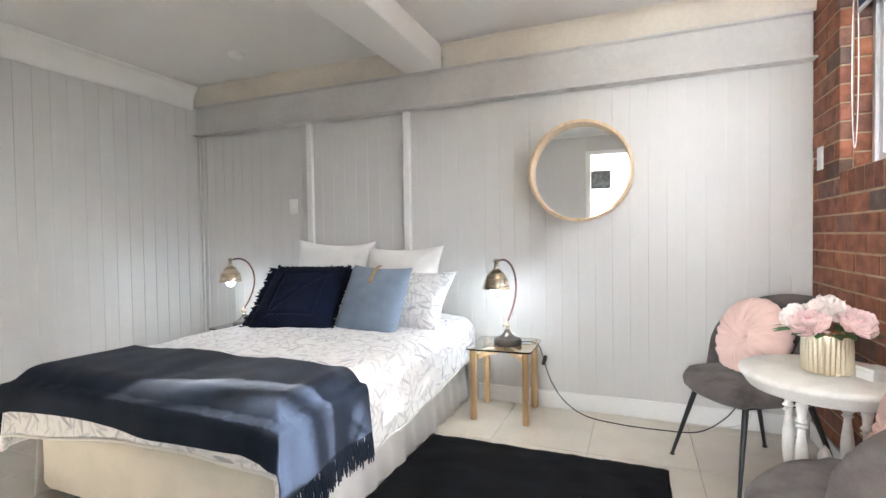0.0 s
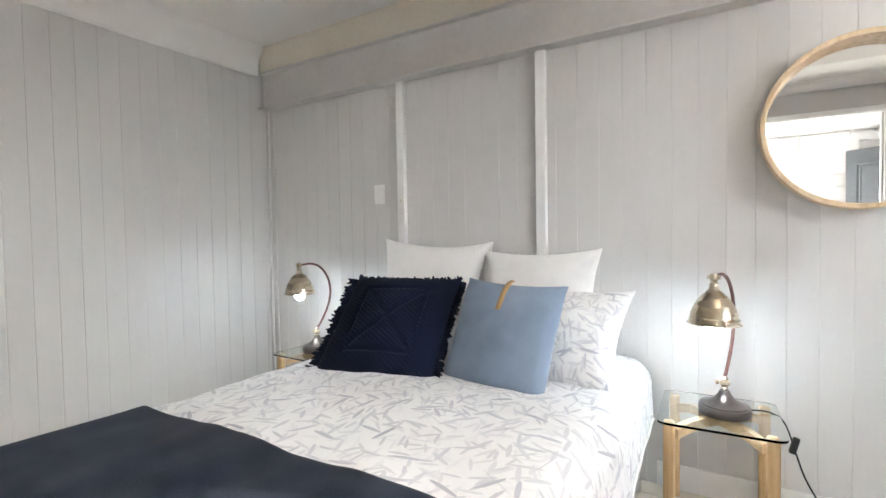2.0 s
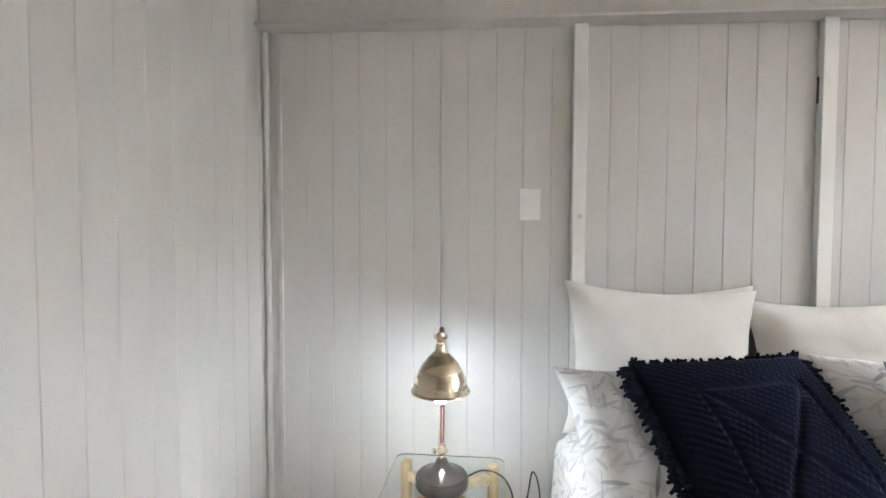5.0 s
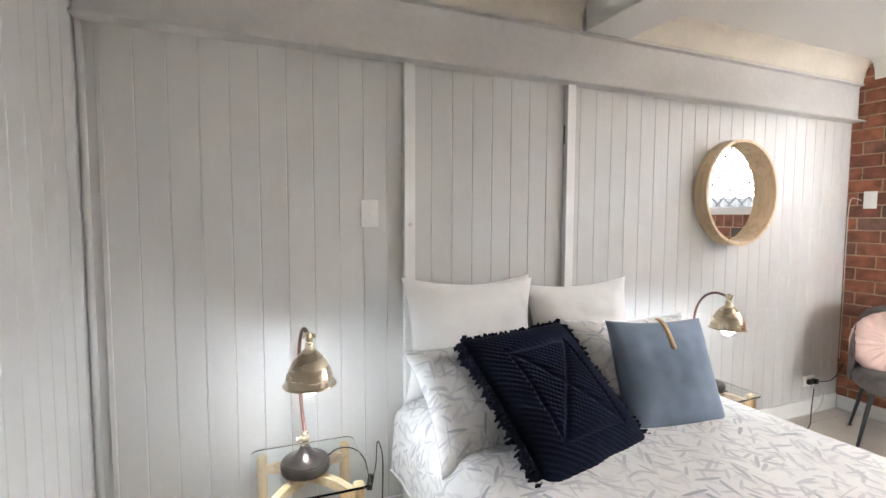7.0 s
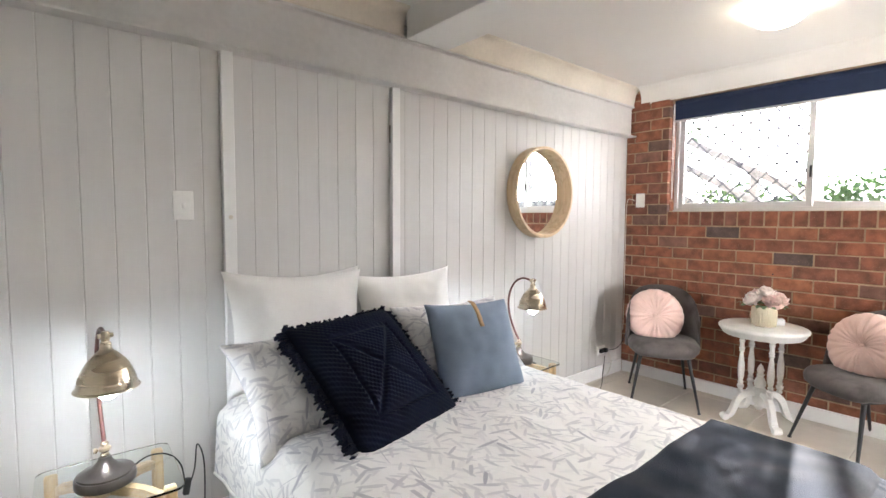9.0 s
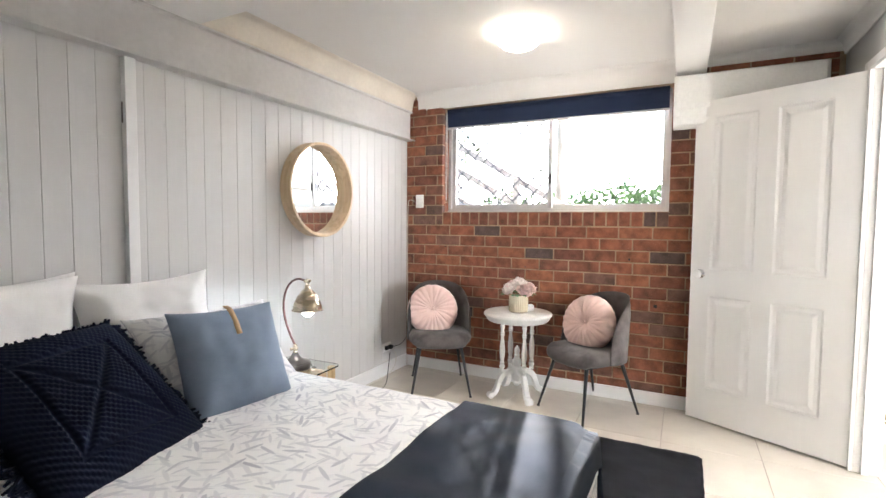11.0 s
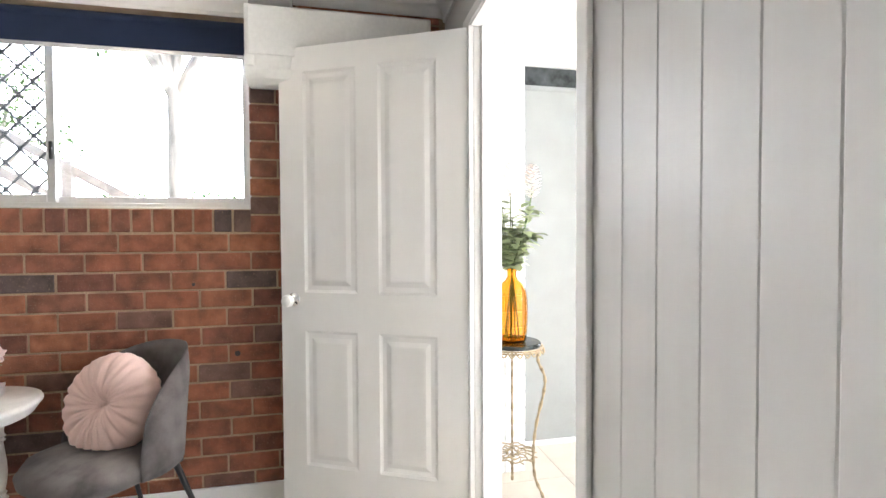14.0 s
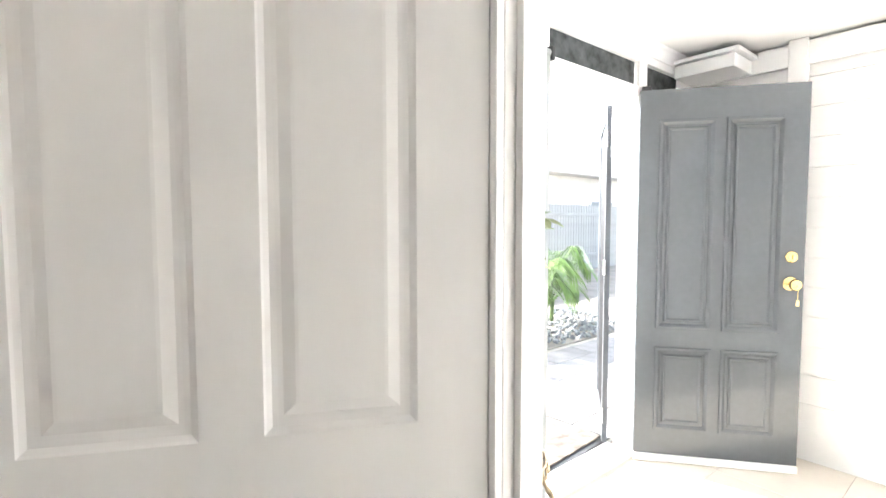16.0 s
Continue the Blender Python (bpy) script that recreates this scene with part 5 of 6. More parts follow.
def leaf_blade(bm, a, direction, length, width, droop=0.3, sideways=None):
    d = Vector(direction).normalized()
    s = (sideways or d.cross(Vector((0, 0, 1)))).normalized() * width / 2
    up = s.cross(d).normalized()
    rows_l = []
    for j in range(5):
        t = j / 4
        wv = math.sin(math.pi * (0.06 + 0.90 * t)) ** 0.8
        c = Vector(a) + d * length * t - Vector((0, 0, droop * length * t * t))
        rows_l.append((bm.verts.new(c + s * wv + up * 0.1 * width * wv), bm.verts.new(c), bm.verts.new(c - s * wv + up * 0.1 * width * wv)))
    for p, q in zip(rows_l, rows_l[1:]):
        bm.faces.new((p[0], p[1], q[1], q[0]))
        bm.faces.new((p[1], p[2], q[2], q[1]))


for k in range(16):
    a = 2 * math.pi * k / 16 + rnd.uniform(-0.2, 0.2)
    lf = bmesh.new()
    leaf_blade(lf, (0.05 * math.cos(a), 0.05 * math.sin(a), 0.132), (math.cos(a), math.sin(a), 0.25), rnd.uniform(0.08, 0.12), 0.038, 0.25)
    part("leaf", lf, M_LEAF, pot, smooth="all")
card = thing("small_white_box", "small white card box beside the flower pot", "box", pose(1.155, 1.832, 0.624, 0, 0, 24))
part("box_body", box(-0.035, 0.035, -0.030, 0.030, 0, 0.026, 0.002), M_PLASTIC, card)
part("box_lid", box(-0.036, 0.036, -0.031, 0.031, 0.0265, 0.038, 0.002), M_PLASTIC, card, "white lid")

# ---- white bedroom door ----


def panel_leaf(w, h, t, cells, material, name, parent, proud=0.0, label=""):
    """A door leaf along +x from the hinge, its faces at y = 0 and y = -t, with moulded panels on both faces."""
    bm = bmesh.new()
    xs = sorted({0, w, *[c[0] for c in cells], *[c[1] for c in cells]})
    zs = sorted({0, h, *[c[2] for c in cells], *[c[3] for c in cells]})
    for y0, sgn in ((0.0, 1), (-t, -1)):
        for xa, xb in zip(xs, xs[1:]):
            for za, zb in zip(zs, zs[1:]):
                inside = any(c[0] <= xa and xb <= c[1] and c[2] <= za and zb <= c[3] for c in cells)
                if inside:
                    continue
                q = [bm.verts.new((x, y0, z)) for x, z in ((xa, za), (xb, za), (xb, zb), (xa, zb))]
                bm.faces.new(q if sgn < 0 else q[::-1])
        for xa, xb, za, zb in cells:
            rings = []
            steps = [(0, 0), (0.004, -0.003), (0.012, -0.0075), (0.022, -0.008), (0.030, -0.008), (0.050, -0.002), (0.056, -0.0015)]
            if proud:
                steps = [(0, 0), (0.003, proud), (0.014, proud), (0.024, 0.001), (0.030, -0.005), (0.042, -0.005), (0.046, 0.004), (0.052, 0.004), (0.060, -0.003)]
            for ins, dep in steps:
                rings.append([bm.verts.new((x, y0 + sgn * dep, z)) for x, z in ((xa + ins, za + ins), (xb - ins, za + ins), (xb - ins, zb - ins), (xa + ins, zb - ins))])
            for a, b in zip(rings, rings[1:]):
                for k in range(4):
                    j = (k + 1) % 4
                    bm.faces.new((a[k], a[j], b[j], b[k]))
            bm.faces.new(rings[-1])
    for q in (((0, 0, 0), (0, -t, 0), (0, -t, h), (0, 0, h)), ((w, 0, 0), (w, -t, 0), (w, -t, h), (w, 0, h)), ((0, 0, 0), (w, 0, 0), (w, -t, 0), (0, -t, 0)), ((0, 0, h), (w, 0, h), (w, -t, h), (0, -t, h))):
        bm.faces.new([bm.verts.new(p) for p in q])
    bmesh.ops.remove_doubles(bm, verts=bm.verts[:], dist=0.0002)
    return part(name, bm, material, parent, label)


ang = math.degrees(math.atan2(0.728, 0.365))
door1 = thing("door_1", "white four-panel bedroom door standing open into the room", "door", pose(0.829, 0.020, 0.012, 0, 0, ang), kind="structure")
cells = [(0.128, 0.380, 0.977, 1.93), (0.478, 0.725, 0.977, 1.93), (0.128, 0.380, 0.215, 0.81), (0.478, 0.725, 0.215, 0.81)]
panel_leaf(0.84, 2.036, 0.036, cells, M_DOOR, "leaf", door1)
for side, y0 in ((1, 0.0005), (-1, -0.0365)):
    knob = part("door_handle", lathe([(0, 0), (0.028, 0), (0.030, 0.004), (0.026, 0.009), (0.014, 0.012), (0.011, 0.016), (0.011, 0.030), (0, 0.030)], 28), M_CHROME, door1, "chrome rose", True, pose(0.777, y0, 0.945, -90 * side, 0, 0))
    part("knob", lathe([(0, 0.028), (0.012, 0.028), (0.020, 0.034), (0.026, 0.044), (0.027, 0.054), (0.022, 0.066), (0.010, 0.072), (0, 0.073)], 28), M_PLASTIC, knob, "white porcelain knob", True)
for z in (0.2, 1.75):
    part("hinge", lathe([(0, 0), (0.006, 0), (0.006, 0.09), (0, 0.09)], 10), M_TRIM, door1, smooth=True, m=pose(-0.006, 0.004, z))

# ---- air conditioner, ceiling lamp, smoke alarm ----
ac = thing("air_conditioner", "white split-system air conditioner on the brick wall", "air conditioner", pose(E - 0.005, 0.50, 1.905))
ac_prof = [(0, 0), (-0.09, 0.0), (-0.125, 0.018), (-0.138, 0.045), (-0.142, 0.10), (-0.142, 0.312), (-0.136, 0.32), (0, 0.322)]
part("body", prism([(x, z) for x, z in ac_prof], "y", -0.40, 0.405), M_PLASTIC, ac, smooth=True)
part("front_panel", box(-0.149, -0.1425, -0.385, 0.39, 0.105, 0.310, 0.003), M_PLASTIC, ac)
part("louvre", prism([(-0.098, -0.003), (-0.130, 0.014), (-0.146, 0.045), (-0.150, 0.045), (-0.134, 0.010), (-0.100, -0.008)], "y", -0.33, 0.33), M_PLASTIC, ac)
part("end_cap", box(-0.151, -0.143, 0.365, 0.405, 0.055, 0.10, 0.002), M_PLASTIC, ac)

cl = thing("ceiling_lamp", "round opal glass ceiling lamp, lit", "ceiling lamp", pose(0.40, 1.70, CEIL))
part("pan", lathe([(0, -0.002), (0.105, -0.002), (0.108, -0.010), (0.102, -0.020), (0, -0.020)], 48), M_PLASTIC, cl, "white metal pan", True)
part("dome", lathe([(0.128, -0.022), (0.134, -0.026), (0.132, -0.034), (0.120, -0.052), (0.094, -0.074), (0.056, -0.090), (0.020, -0.096), (0, -0.097), (0, -0.093), (0.054, -0.086), (0.092, -0.070), (0.116, -0.048), (0.126, -0.030)], 56, False), M_DOME, cl, "opal glass dome", "all")
for k in range(3):
    a = radians(120 * k + 200)
    part("clip", box(0.108, 0.139, -0.006, 0.006, -0.032, -0.012, 0.002), M_CHROME, cl, "small metal clip", False, Matrix.Rotation(a, 4, "Z"))
smoke = thing("smoke_alarm", "white round smoke alarm on the ceiling", "smoke alarm", pose(-2.055, 2.475, CEIL))
part("base", lathe([(0, -0.001), (0.052, -0.001), (0.052, -0.012), (0, -0.012)], 36), M_PLASTIC, smoke, smooth=True)
part("cap", lathe([(0, -0.0125), (0.049, -0.0125), (0.046, -0.026), (0.034, -0.034), (0, -0.036)], 36), M_PLASTIC, smoke, smooth=True)

# ---- hall things ----
door2 = thing("door_2", "slate grey four-panel front door standing open into the hall", "door", pose(1.600, -1.905, 0.012, 0, 0, math.degrees(math.atan2(-0.509, -0.634))), kind="structure")
gcells = [(0.10, 0.385, 0.735, 1.87), (0.43, 0.71, 0.735, 1.87), (0.10, 0.385, 0.17, 0.635), (0.43, 0.71, 0.17, 0.635)]
g_leaf = panel_leaf(0.815, 2.03, 0.038, gcells, M_GREYDOOR, "leaf", door2, 0.009)
part("weather_strip", box(0.0, 0.815, -0.052, 0.004, -0.008, 0.030, 0.003), M_TRIM, door2, "white weather strip")
for side, y0 in ((1, 0.0005), (-1, -0.0385)):
    k1 = part("deadlock", lathe([(0, 0), (0.029, 0), (0.031, 0.004), (0.027, 0.012), (0.016, 0.018), (0, 0.018)], 28), M_GOLD, door2, "brass deadlock rose", True, pose(0.752, y0, 1.14, -90 * side, 0, 0))
    part("turn_piece", box(-0.004, 0.004, -0.012, 0.012, 0.018, 0.030, 0.002), M_GOLD, k1)
    k2 = part("door_handle", lathe([(0, 0), (0.034, 0), (0.036, 0.004), (0.030, 0.010), (0.014, 0.016), (0.012, 0.030), (0.024, 0.040), (0.030, 0.052), (0.026, 0.064), (0.012, 0.070), (0, 0.070)], 28), M_GOLD, door2, "brass knob", True, pose(0.752, y0, 1.0, -90 * side, 0, 0))
key = bmesh.new()
tube([(0.752, -0.110, 1.0), (0.752, -0.122, 0.99), (0.752, -0.118, 0.96), (0.752, -0.116, 0.93)], 0.002, 6, key)
box(0.744, 0.760, -0.120, -0.116, 0.895, 0.925, 0.001, 1, key)
part("key", key, M_GOLD, door2, "brass keys hanging in the lock")
key2 = bmesh.new()
tube([(0.752, 0.072, 1.0), (0.752, 0.084, 0.99), (0.752, 0.080, 0.96), (0.752, 0.078, 0.93)], 0.002, 6, key2)
box(0.744, 0.760, 0.078, 0.082, 0.885, 0.925, 0.001, 1, key2)
box(0.748, 0.766, 0.083, 0.086, 0.870, 0.915, 0.001, 1, key2)
part("key", key2, M_GOLD, door2, "brass keys hanging in the lock")
part("closer_hook", box(0.01, 0.06, -0.03, -0.008, 2.032, 2.055, 0.005), M_BLACKPL, door2, "small dark catch")

# screen door folded back outside, seen on edge
scr = thing("screen_door", "grey aluminium screen door swung open outside", "screen door", pose(1.765, -1.885, 0.025, 0, 0, -55))
sfr = bmesh.new()
box(0, 0.80, -0.015, 0.015, 0, 0.06, 0.002, 1, sfr)
box(0, 0.80, -0.015, 0.015, 1.92, 1.98, 0.002, 1, sfr)
box(0, 0.05, -0.015, 0.015, 0.06, 1.92, 0.002, 1, sfr)
box(0.75, 0.80, -0.015, 0.015, 0.06, 1.92, 0.002, 1, sfr)
part("door_frame", sfr, M_GRILLE, scr)
sm = bmesh.new()
for k in range(14):
    tube([(0.05 + 0.05 * (k + 0.5), 0, 0.06), (0.05 + 0.05 * (k + 0.5), 0, 1.92)], 0.003, 5, sm)
part("grille", sm, M_DARKMETAL, scr)
for z in (0.12, 1.0, 1.74):
    part("hinge", lathe([(0, 0), (0.009, 0), (0.009, 0.09), (0, 0.09)], 10), M_CHROME, scr, "steel hinge", True, pose(-0.012, 0.018, z))

# wrought stand with vase
SX, SY = 1.10, -0.265
stand = thing("plant_stand", "gilt wrought-iron plant stand with a black marble top", "plant stand", pose(SX, SY, 0))
part("marble_top", lathe([(0, 0.722), (0.128, 0.722), (0.132, 0.726), (0.132, 0.736), (0.127, 0.741), (0, 0.742)], 44), M_MARBLE, stand, "polished black marble disc", True)
apron = bmesh.new()
for k in range(26):
    a0 = 2 * math.pi * k / 26
    pts = []
    for q in range(9):
        a = a0 + 2 * math.pi / 26 * q / 8
        pts.append(((0.142 + 0.006 * math.sin(math.pi * q / 8)) * math.cos(a), (0.142 + 0.006 * math.sin(math.pi * q / 8)) * math.sin(a), 0.718 - 0.022 * math.sin(math.pi * q / 8)))
    tube(pts, 0.0035, 5, apron)
for z, r in ((0.720, 0.140), (0.708, 0.132)):
    tube([(r * math.cos(2 * math.pi * k / 40), r * math.sin(2 * math.pi * k / 40), z) for k in range(41)], 0.004, 6, apron)
part("lace_apron", apron, M_ANTGOLD, stand, "pierced gilt apron", True)
shelf = bmesh.new()
for r in (0.03, 0.065, 0.10):
    tube([(r * math.cos(2 * math.pi * k / 30), r * math.sin(2 * math.pi * k / 30), 0.215 + 0.006 * math.sin(8 * 2 * math.pi * k / 30)) for k in range(31)], 0.0035, 5, shelf)
for k in range(14):
    a = 2 * math.pi * k / 14
    tube(spline([(0.02 * math.cos(a), 0.02 * math.sin(a), 0.215), (0.06 * math.cos(a + 0.3), 0.06 * math.sin(a + 0.3), 0.217), (0.10 * math.cos(a), 0.10 * math.sin(a), 0.215), (0.115 * math.cos(a + 0.12), 0.115 * math.sin(a + 0.12), 0.208)], 4), 0.003, 5, shelf)
part("lower_shelf", shelf, M_ANTGOLD, stand, "pierced gilt shelf", True)
for k in range(3):
    a = 100 + 120 * k
    leg_pts = spline([(0.128, 0, 0.705), (0.135, 0, 0.66), (0.165, 0, 0.60), (0.158, 0, 0.52), (0.128, 0, 0.40), (0.112, 0, 0.30), (0.108, 0, 0.215), (0.118, 0, 0.13), (0.152, 0, 0.065), (0.160, 0, 0.03), (0.150, 0, 0.012), (0.158, 0, 0.010)], 5)
    rad = [0.0065 + 0.002 * math.sin(q * 1.9) for q in range(len(leg_pts))]
    part("leg", tube(leg_pts, rad, 8), M_ANTGOLD, stand, "curved branch-like gilt leg", True, Matrix.Rotation(radians(a), 4, "Z"))

vase = thing("vase", "amber glass bottle vase with eucalyptus and white flowers", "vase", pose(SX - 0.01, SY + 0.005, 0.742))
outer = [(0.0, 0.0), (0.058, 0.0), (0.066, 0.008), (0.070, 0.05), (0.073, 0.13), (0.072, 0.19), (0.066, 0.235), (0.050, 0.268), (0.030, 0.285), (0.022, 0.30), (0.021, 0.325), (0.026, 0.333), (0.026, 0.338)]
inner = [(max(0, r - 0.004), z + (0.006 if z < 0.02 else 0)) for r, z in reversed(outer)]
part("bottle", lathe(outer + inner, 40, False), M_AMBER, vase, "amber glass bottle", "all")
stems, tops = [], []
for k in range(9):
    a = 2 * math.pi * k / 9 + rnd.uniform(-0.3, 0.3)
    sp = rnd.uniform(0.06, 0.17)
    hgt = rnd.uniform(0.48, 0.66)
    pts = spline([(0.035 * math.cos(a + 2.6), 0.035 * math.sin(a + 2.6), 0.012), (0, 0, 0.315), (0.45 * sp * math.cos(a), 0.45 * sp * math.sin(a), 0.45), (sp * math.cos(a), sp * math.sin(a), hgt)], 6)
    part("stem", tube(pts, 0.0025, 6), M_STEM, vase, "green stem", True)
    tops.append((pts, a))
    lf = bmesh.new()
    for q in range(46):
        p = pts[min(len(pts) - 1, 7 + q * (len(pts) - 8) // 46 + rnd.randint(0, 1))]
        b = rnd.uniform(0, 2 * math.pi)
        d = Vector((math.cos(b), math.sin(b), rnd.uniform(-0.1, 0.7)))
        leaf_blade(lf, p, d, rnd.uniform(0.045, 0.075), rnd.uniform(0.036, 0.054), 0.25)
    tagged(part("eucalyptus_leaves", lf, M_EUCA, vase, "round silver-green leaves", "all"), kind="stuff")
for k, (dx, dy, h0) in enumerate([(-0.06, 0.03, 0.68), (0.03, 0.06, 0.67), (0.05, -0.12, 0.69)]):
    st = spline([(0.01, 0, 0.02), (0, 0, 0.315), (dx * 0.5, dy * 0.5, 0.46), (dx, dy, h0)], 6)
    part("stem", tube(st, 0.003, 6), M_STEM, vase, "green stem", True)
    fl = bmesh.new()
    for q in range(70):
        t = q / 69
        a = q * 2.4
        r = 0.042 * math.sin(math.pi * (0.12 + 0.80 * t)) ** 0.6
        leaf_blade(fl, (dx + 0.4 * r * math.cos(a), dy + 0.4 * r * math.sin(a), h0 - 0.02 + 0.15 * t), (math.cos(a), math.sin(a), 0.5), r * 0.9, 0.022, 0.1)
    part("flower_spike", fl, M_PETALW, vase, "white flower spike", "all")

# ---- outside ----
ground_bm = bmesh.new()
for x0, x1, y0, y1 in ((E + 0.24, 400, -0.35, 400), (HX + 0.12, 400, -400, -0.35), (-400, HX + 0.12, -400, HS - 0.14), (-400, W - 0.2, HS - 0.14, 400), (W - 0.2, E + 0.24, N + 0.2, 400)):
    ground_bm.faces.new([ground_bm.verts.new(p) for p in ((x0, y0, -0.05), (x1, y0, -0.05), (x1, y1, -0.05), (x0, y1, -0.05))])
structure("ground", ground_bm, M_GROUND, "pale sandy ground around the house", "ground")
structure("house_outer_wall", box(W - 0.25, E + 0.5, N + 0.2, N + 0.3, -0.05, 2.6), M_HOUSE, "plain outer wall of the house", "wall")
structure("house_soffit", box(W - 0.3, 2.0, HS - 0.6, N + 0.3, 2.62, 2.75), M_HOUSE, "underside of the storey above", "soffit")
# glowing sheets added far out; they light the rooms through window and front door
structure("backdrop_south", box(-30, 57.9, -70.5, -70, -1, 34), M_BACKGLOW, "glowing backdrop sheet standing in for bright sky at the horizon", "backdrop")
structure("backdrop", box(58, 58.5, -70, 70, -1, 26), M_BACKGLOWEAST, "glowing backdrop sheet standing in for bright sky at the horizon", "backdrop")

path = structure("pavement", box(HX + 0.17, 3.4, -5.5, 0.5, -0.10, -0.036), M_GROUT, "grey concrete paver path outside the front door", "pavement")
paver_mesh = None
pave = bmesh.new()
box(-0.147, 0.147, -0.147, 0.147, 0, 0.034, 0.004, 1, pave)
bmesh.ops.recalc_face_normals(pave, faces=pave.faces[:])
paver_mesh = bpy.data.meshes.new("paver")
pave.to_mesh(paver_mesh)
pave.free()
paver_mesh.materials.append(M_PAVER)
for i in range(5):
    for j in range(19):
        ob = new("paver", paver_mesh)
        ob.parent = path
        ob.location = (HX + 0.33 + 0.3 * i, -5.3 + 0.3 * j, -0.040 + rnd.uniform(-0.002, 0.002))
mat = thing("door_mat", "dark rubber-edged coir door mat with a scroll pattern", "door mat", pose(2.02, -1.62, -0.006, 0, 0, 3))
part("mat_base", box(-0.24, 0.24, -0.38, 0.38, 0, 0.010, 0.004), M_BLACKPL, mat, "black rubber edge")
part("coir_surface", box(-0.20, 0.20, -0.34, 0.34, 0.0105, 0.020, 0.004), M_MAT, mat)

beds = structure("garden_bed", box(3.4, 8.1, -7.0, 0.3, -0.10, -0.02), M_GROUND, "garden bed beside the path", "ground")
peb = bmesh.new()
for k in range(1500):
    r = rnd.uniform(0.02, 0.045)
    x, y = 3.42 + 1.3 * rnd.random(), -5.6 + 4.6 * rnd.random()
    own = bmesh.new()
    bmesh.ops.create_icosphere(own, subdivisions=1, radius=1, matrix=Matrix.LocRotScale((x, y, -0.012 + r * 0.2), Euler((rnd.random(), rnd.random(), rnd.random() * 6)), (r, r * 0.75, r * 0.5)))
    peb = join(peb, own)
tagged(part("pebbles", peb, M_PEBBLE, smooth="all"), "rounded grey river pebbles in the garden bed", "pebbles", kind="stuff")


def palm(m, label, fronds=16, size=1.0):
    t = thing("palm_plant", label, "palm", m)
    stem = bmesh.new()
    for k in range(4):
        a = 1.6 * k
        tube([(0.05 * math.cos(a), 0.05 * math.sin(a), 0), (0.07 * math.cos(a), 0.07 * math.sin(a), 0.35 * size)], 0.018, 8, stem)
    part("stems", stem, M_STEM, t)
    for k in range(fronds):
        a = 2 * math.pi * k / fronds + rnd.uniform(-0.2, 0.2)
        reach, rise = size * rnd.uniform(0.45, 0.75), size * rnd.uniform(0.55, 1.15)
        rib = spline([(0, 0, 0.25 * size), (0.3 * reach * math.cos(a), 0.3 * reach * math.sin(a), 0.7 * rise), (0.7 * reach * math.cos(a), 0.7 * reach * math.sin(a), rise), (reach * math.cos(a), reach * math.sin(a), 0.82 * rise)], 7)
        fb = bmesh.new()
        tube(rib, [0.006 * (1 - 0.7 * q / len(rib)) for q in range(len(rib))], 5, fb)
        for q in range(5, len(rib) - 1):
            for sgn in (-1, 1):
                for half in (0, 0.34, 0.67):
                    p = rib[q].lerp(rib[q + 1], half)
                    d = (rib[q + 1] - rib[q]).normalized()
                    s = d.cross(Vector((0, 0, 1))).normalized() * sgn
                    leaf_blade(fb, p, s * 0.85 + d * 0.55 + Vector((0, 0, 0.15)), size * rnd.uniform(0.19, 0.29), 0.0095, 0.7)
        part("frond", fb, M_PALM, t, smooth="all")
    return t


palm(pose(3.95, -3.60, -0.02), "leafy green cane palm in the pebble bed", 18, 1.0)
palm(pose(4.35, -3.00, -0.02), "leafy green cane palm in the pebble bed", 16, 1.15)
palm(pose(4.3, -4.6, -0.02), "leafy green cane palm in the pebble bed", 14, 0.9)

fence = thing("garden_fence", "pale weathered paling fence behind the garden bed", "fence", pose(8.2, -14.0, -0.05))
for k in range(112):
    part("paling", box(-0.01, 0.01, 0.0, 0.11, 0.03, 1.85, 0.003, 1), M_FENCE, fence, m=pose(0, 0.12 * k, rnd.uniform(-0.01, 0.01)))
for z in (0.4, 1.55):
    part("fence_rail", box(-0.052, -0.011, 0, 13.4, z, z + 0.08, 0.003, 1), M_FENCE, fence)
for k in range(7):
    part("fence_post", box(0.011, 0.10, 2.2 * k, 2.2 * k + 0.09, 0, 1.6, 0.003, 1), M_FENCE, fence)
house = thing("neighbour_house", "pale neighbouring house with a low sheet roof", "house", pose(9.2, -15.5, -0.05))
part("wall", box(0, 6, -3.0, 5.0, 0, 2.9), M_HOUSE, house)
part("roof", prism([(-0.6, 2.9), (3.0, 4.3), (6.6, 2.9), (6.6, 2.78), (-0.6, 2.78)], "y", -3.6, 5.6), M_ROOF, house, "pale sheet roof")
wnd = part("window", box(-0.03, 0.0, 1.2, 2.6, 1.1, 2.1), M_TRIM, house)
part("pane", box(-0.04, -0.031, 1.27, 2.53, 1.17, 2.03), M_GREYBLIND, wnd)


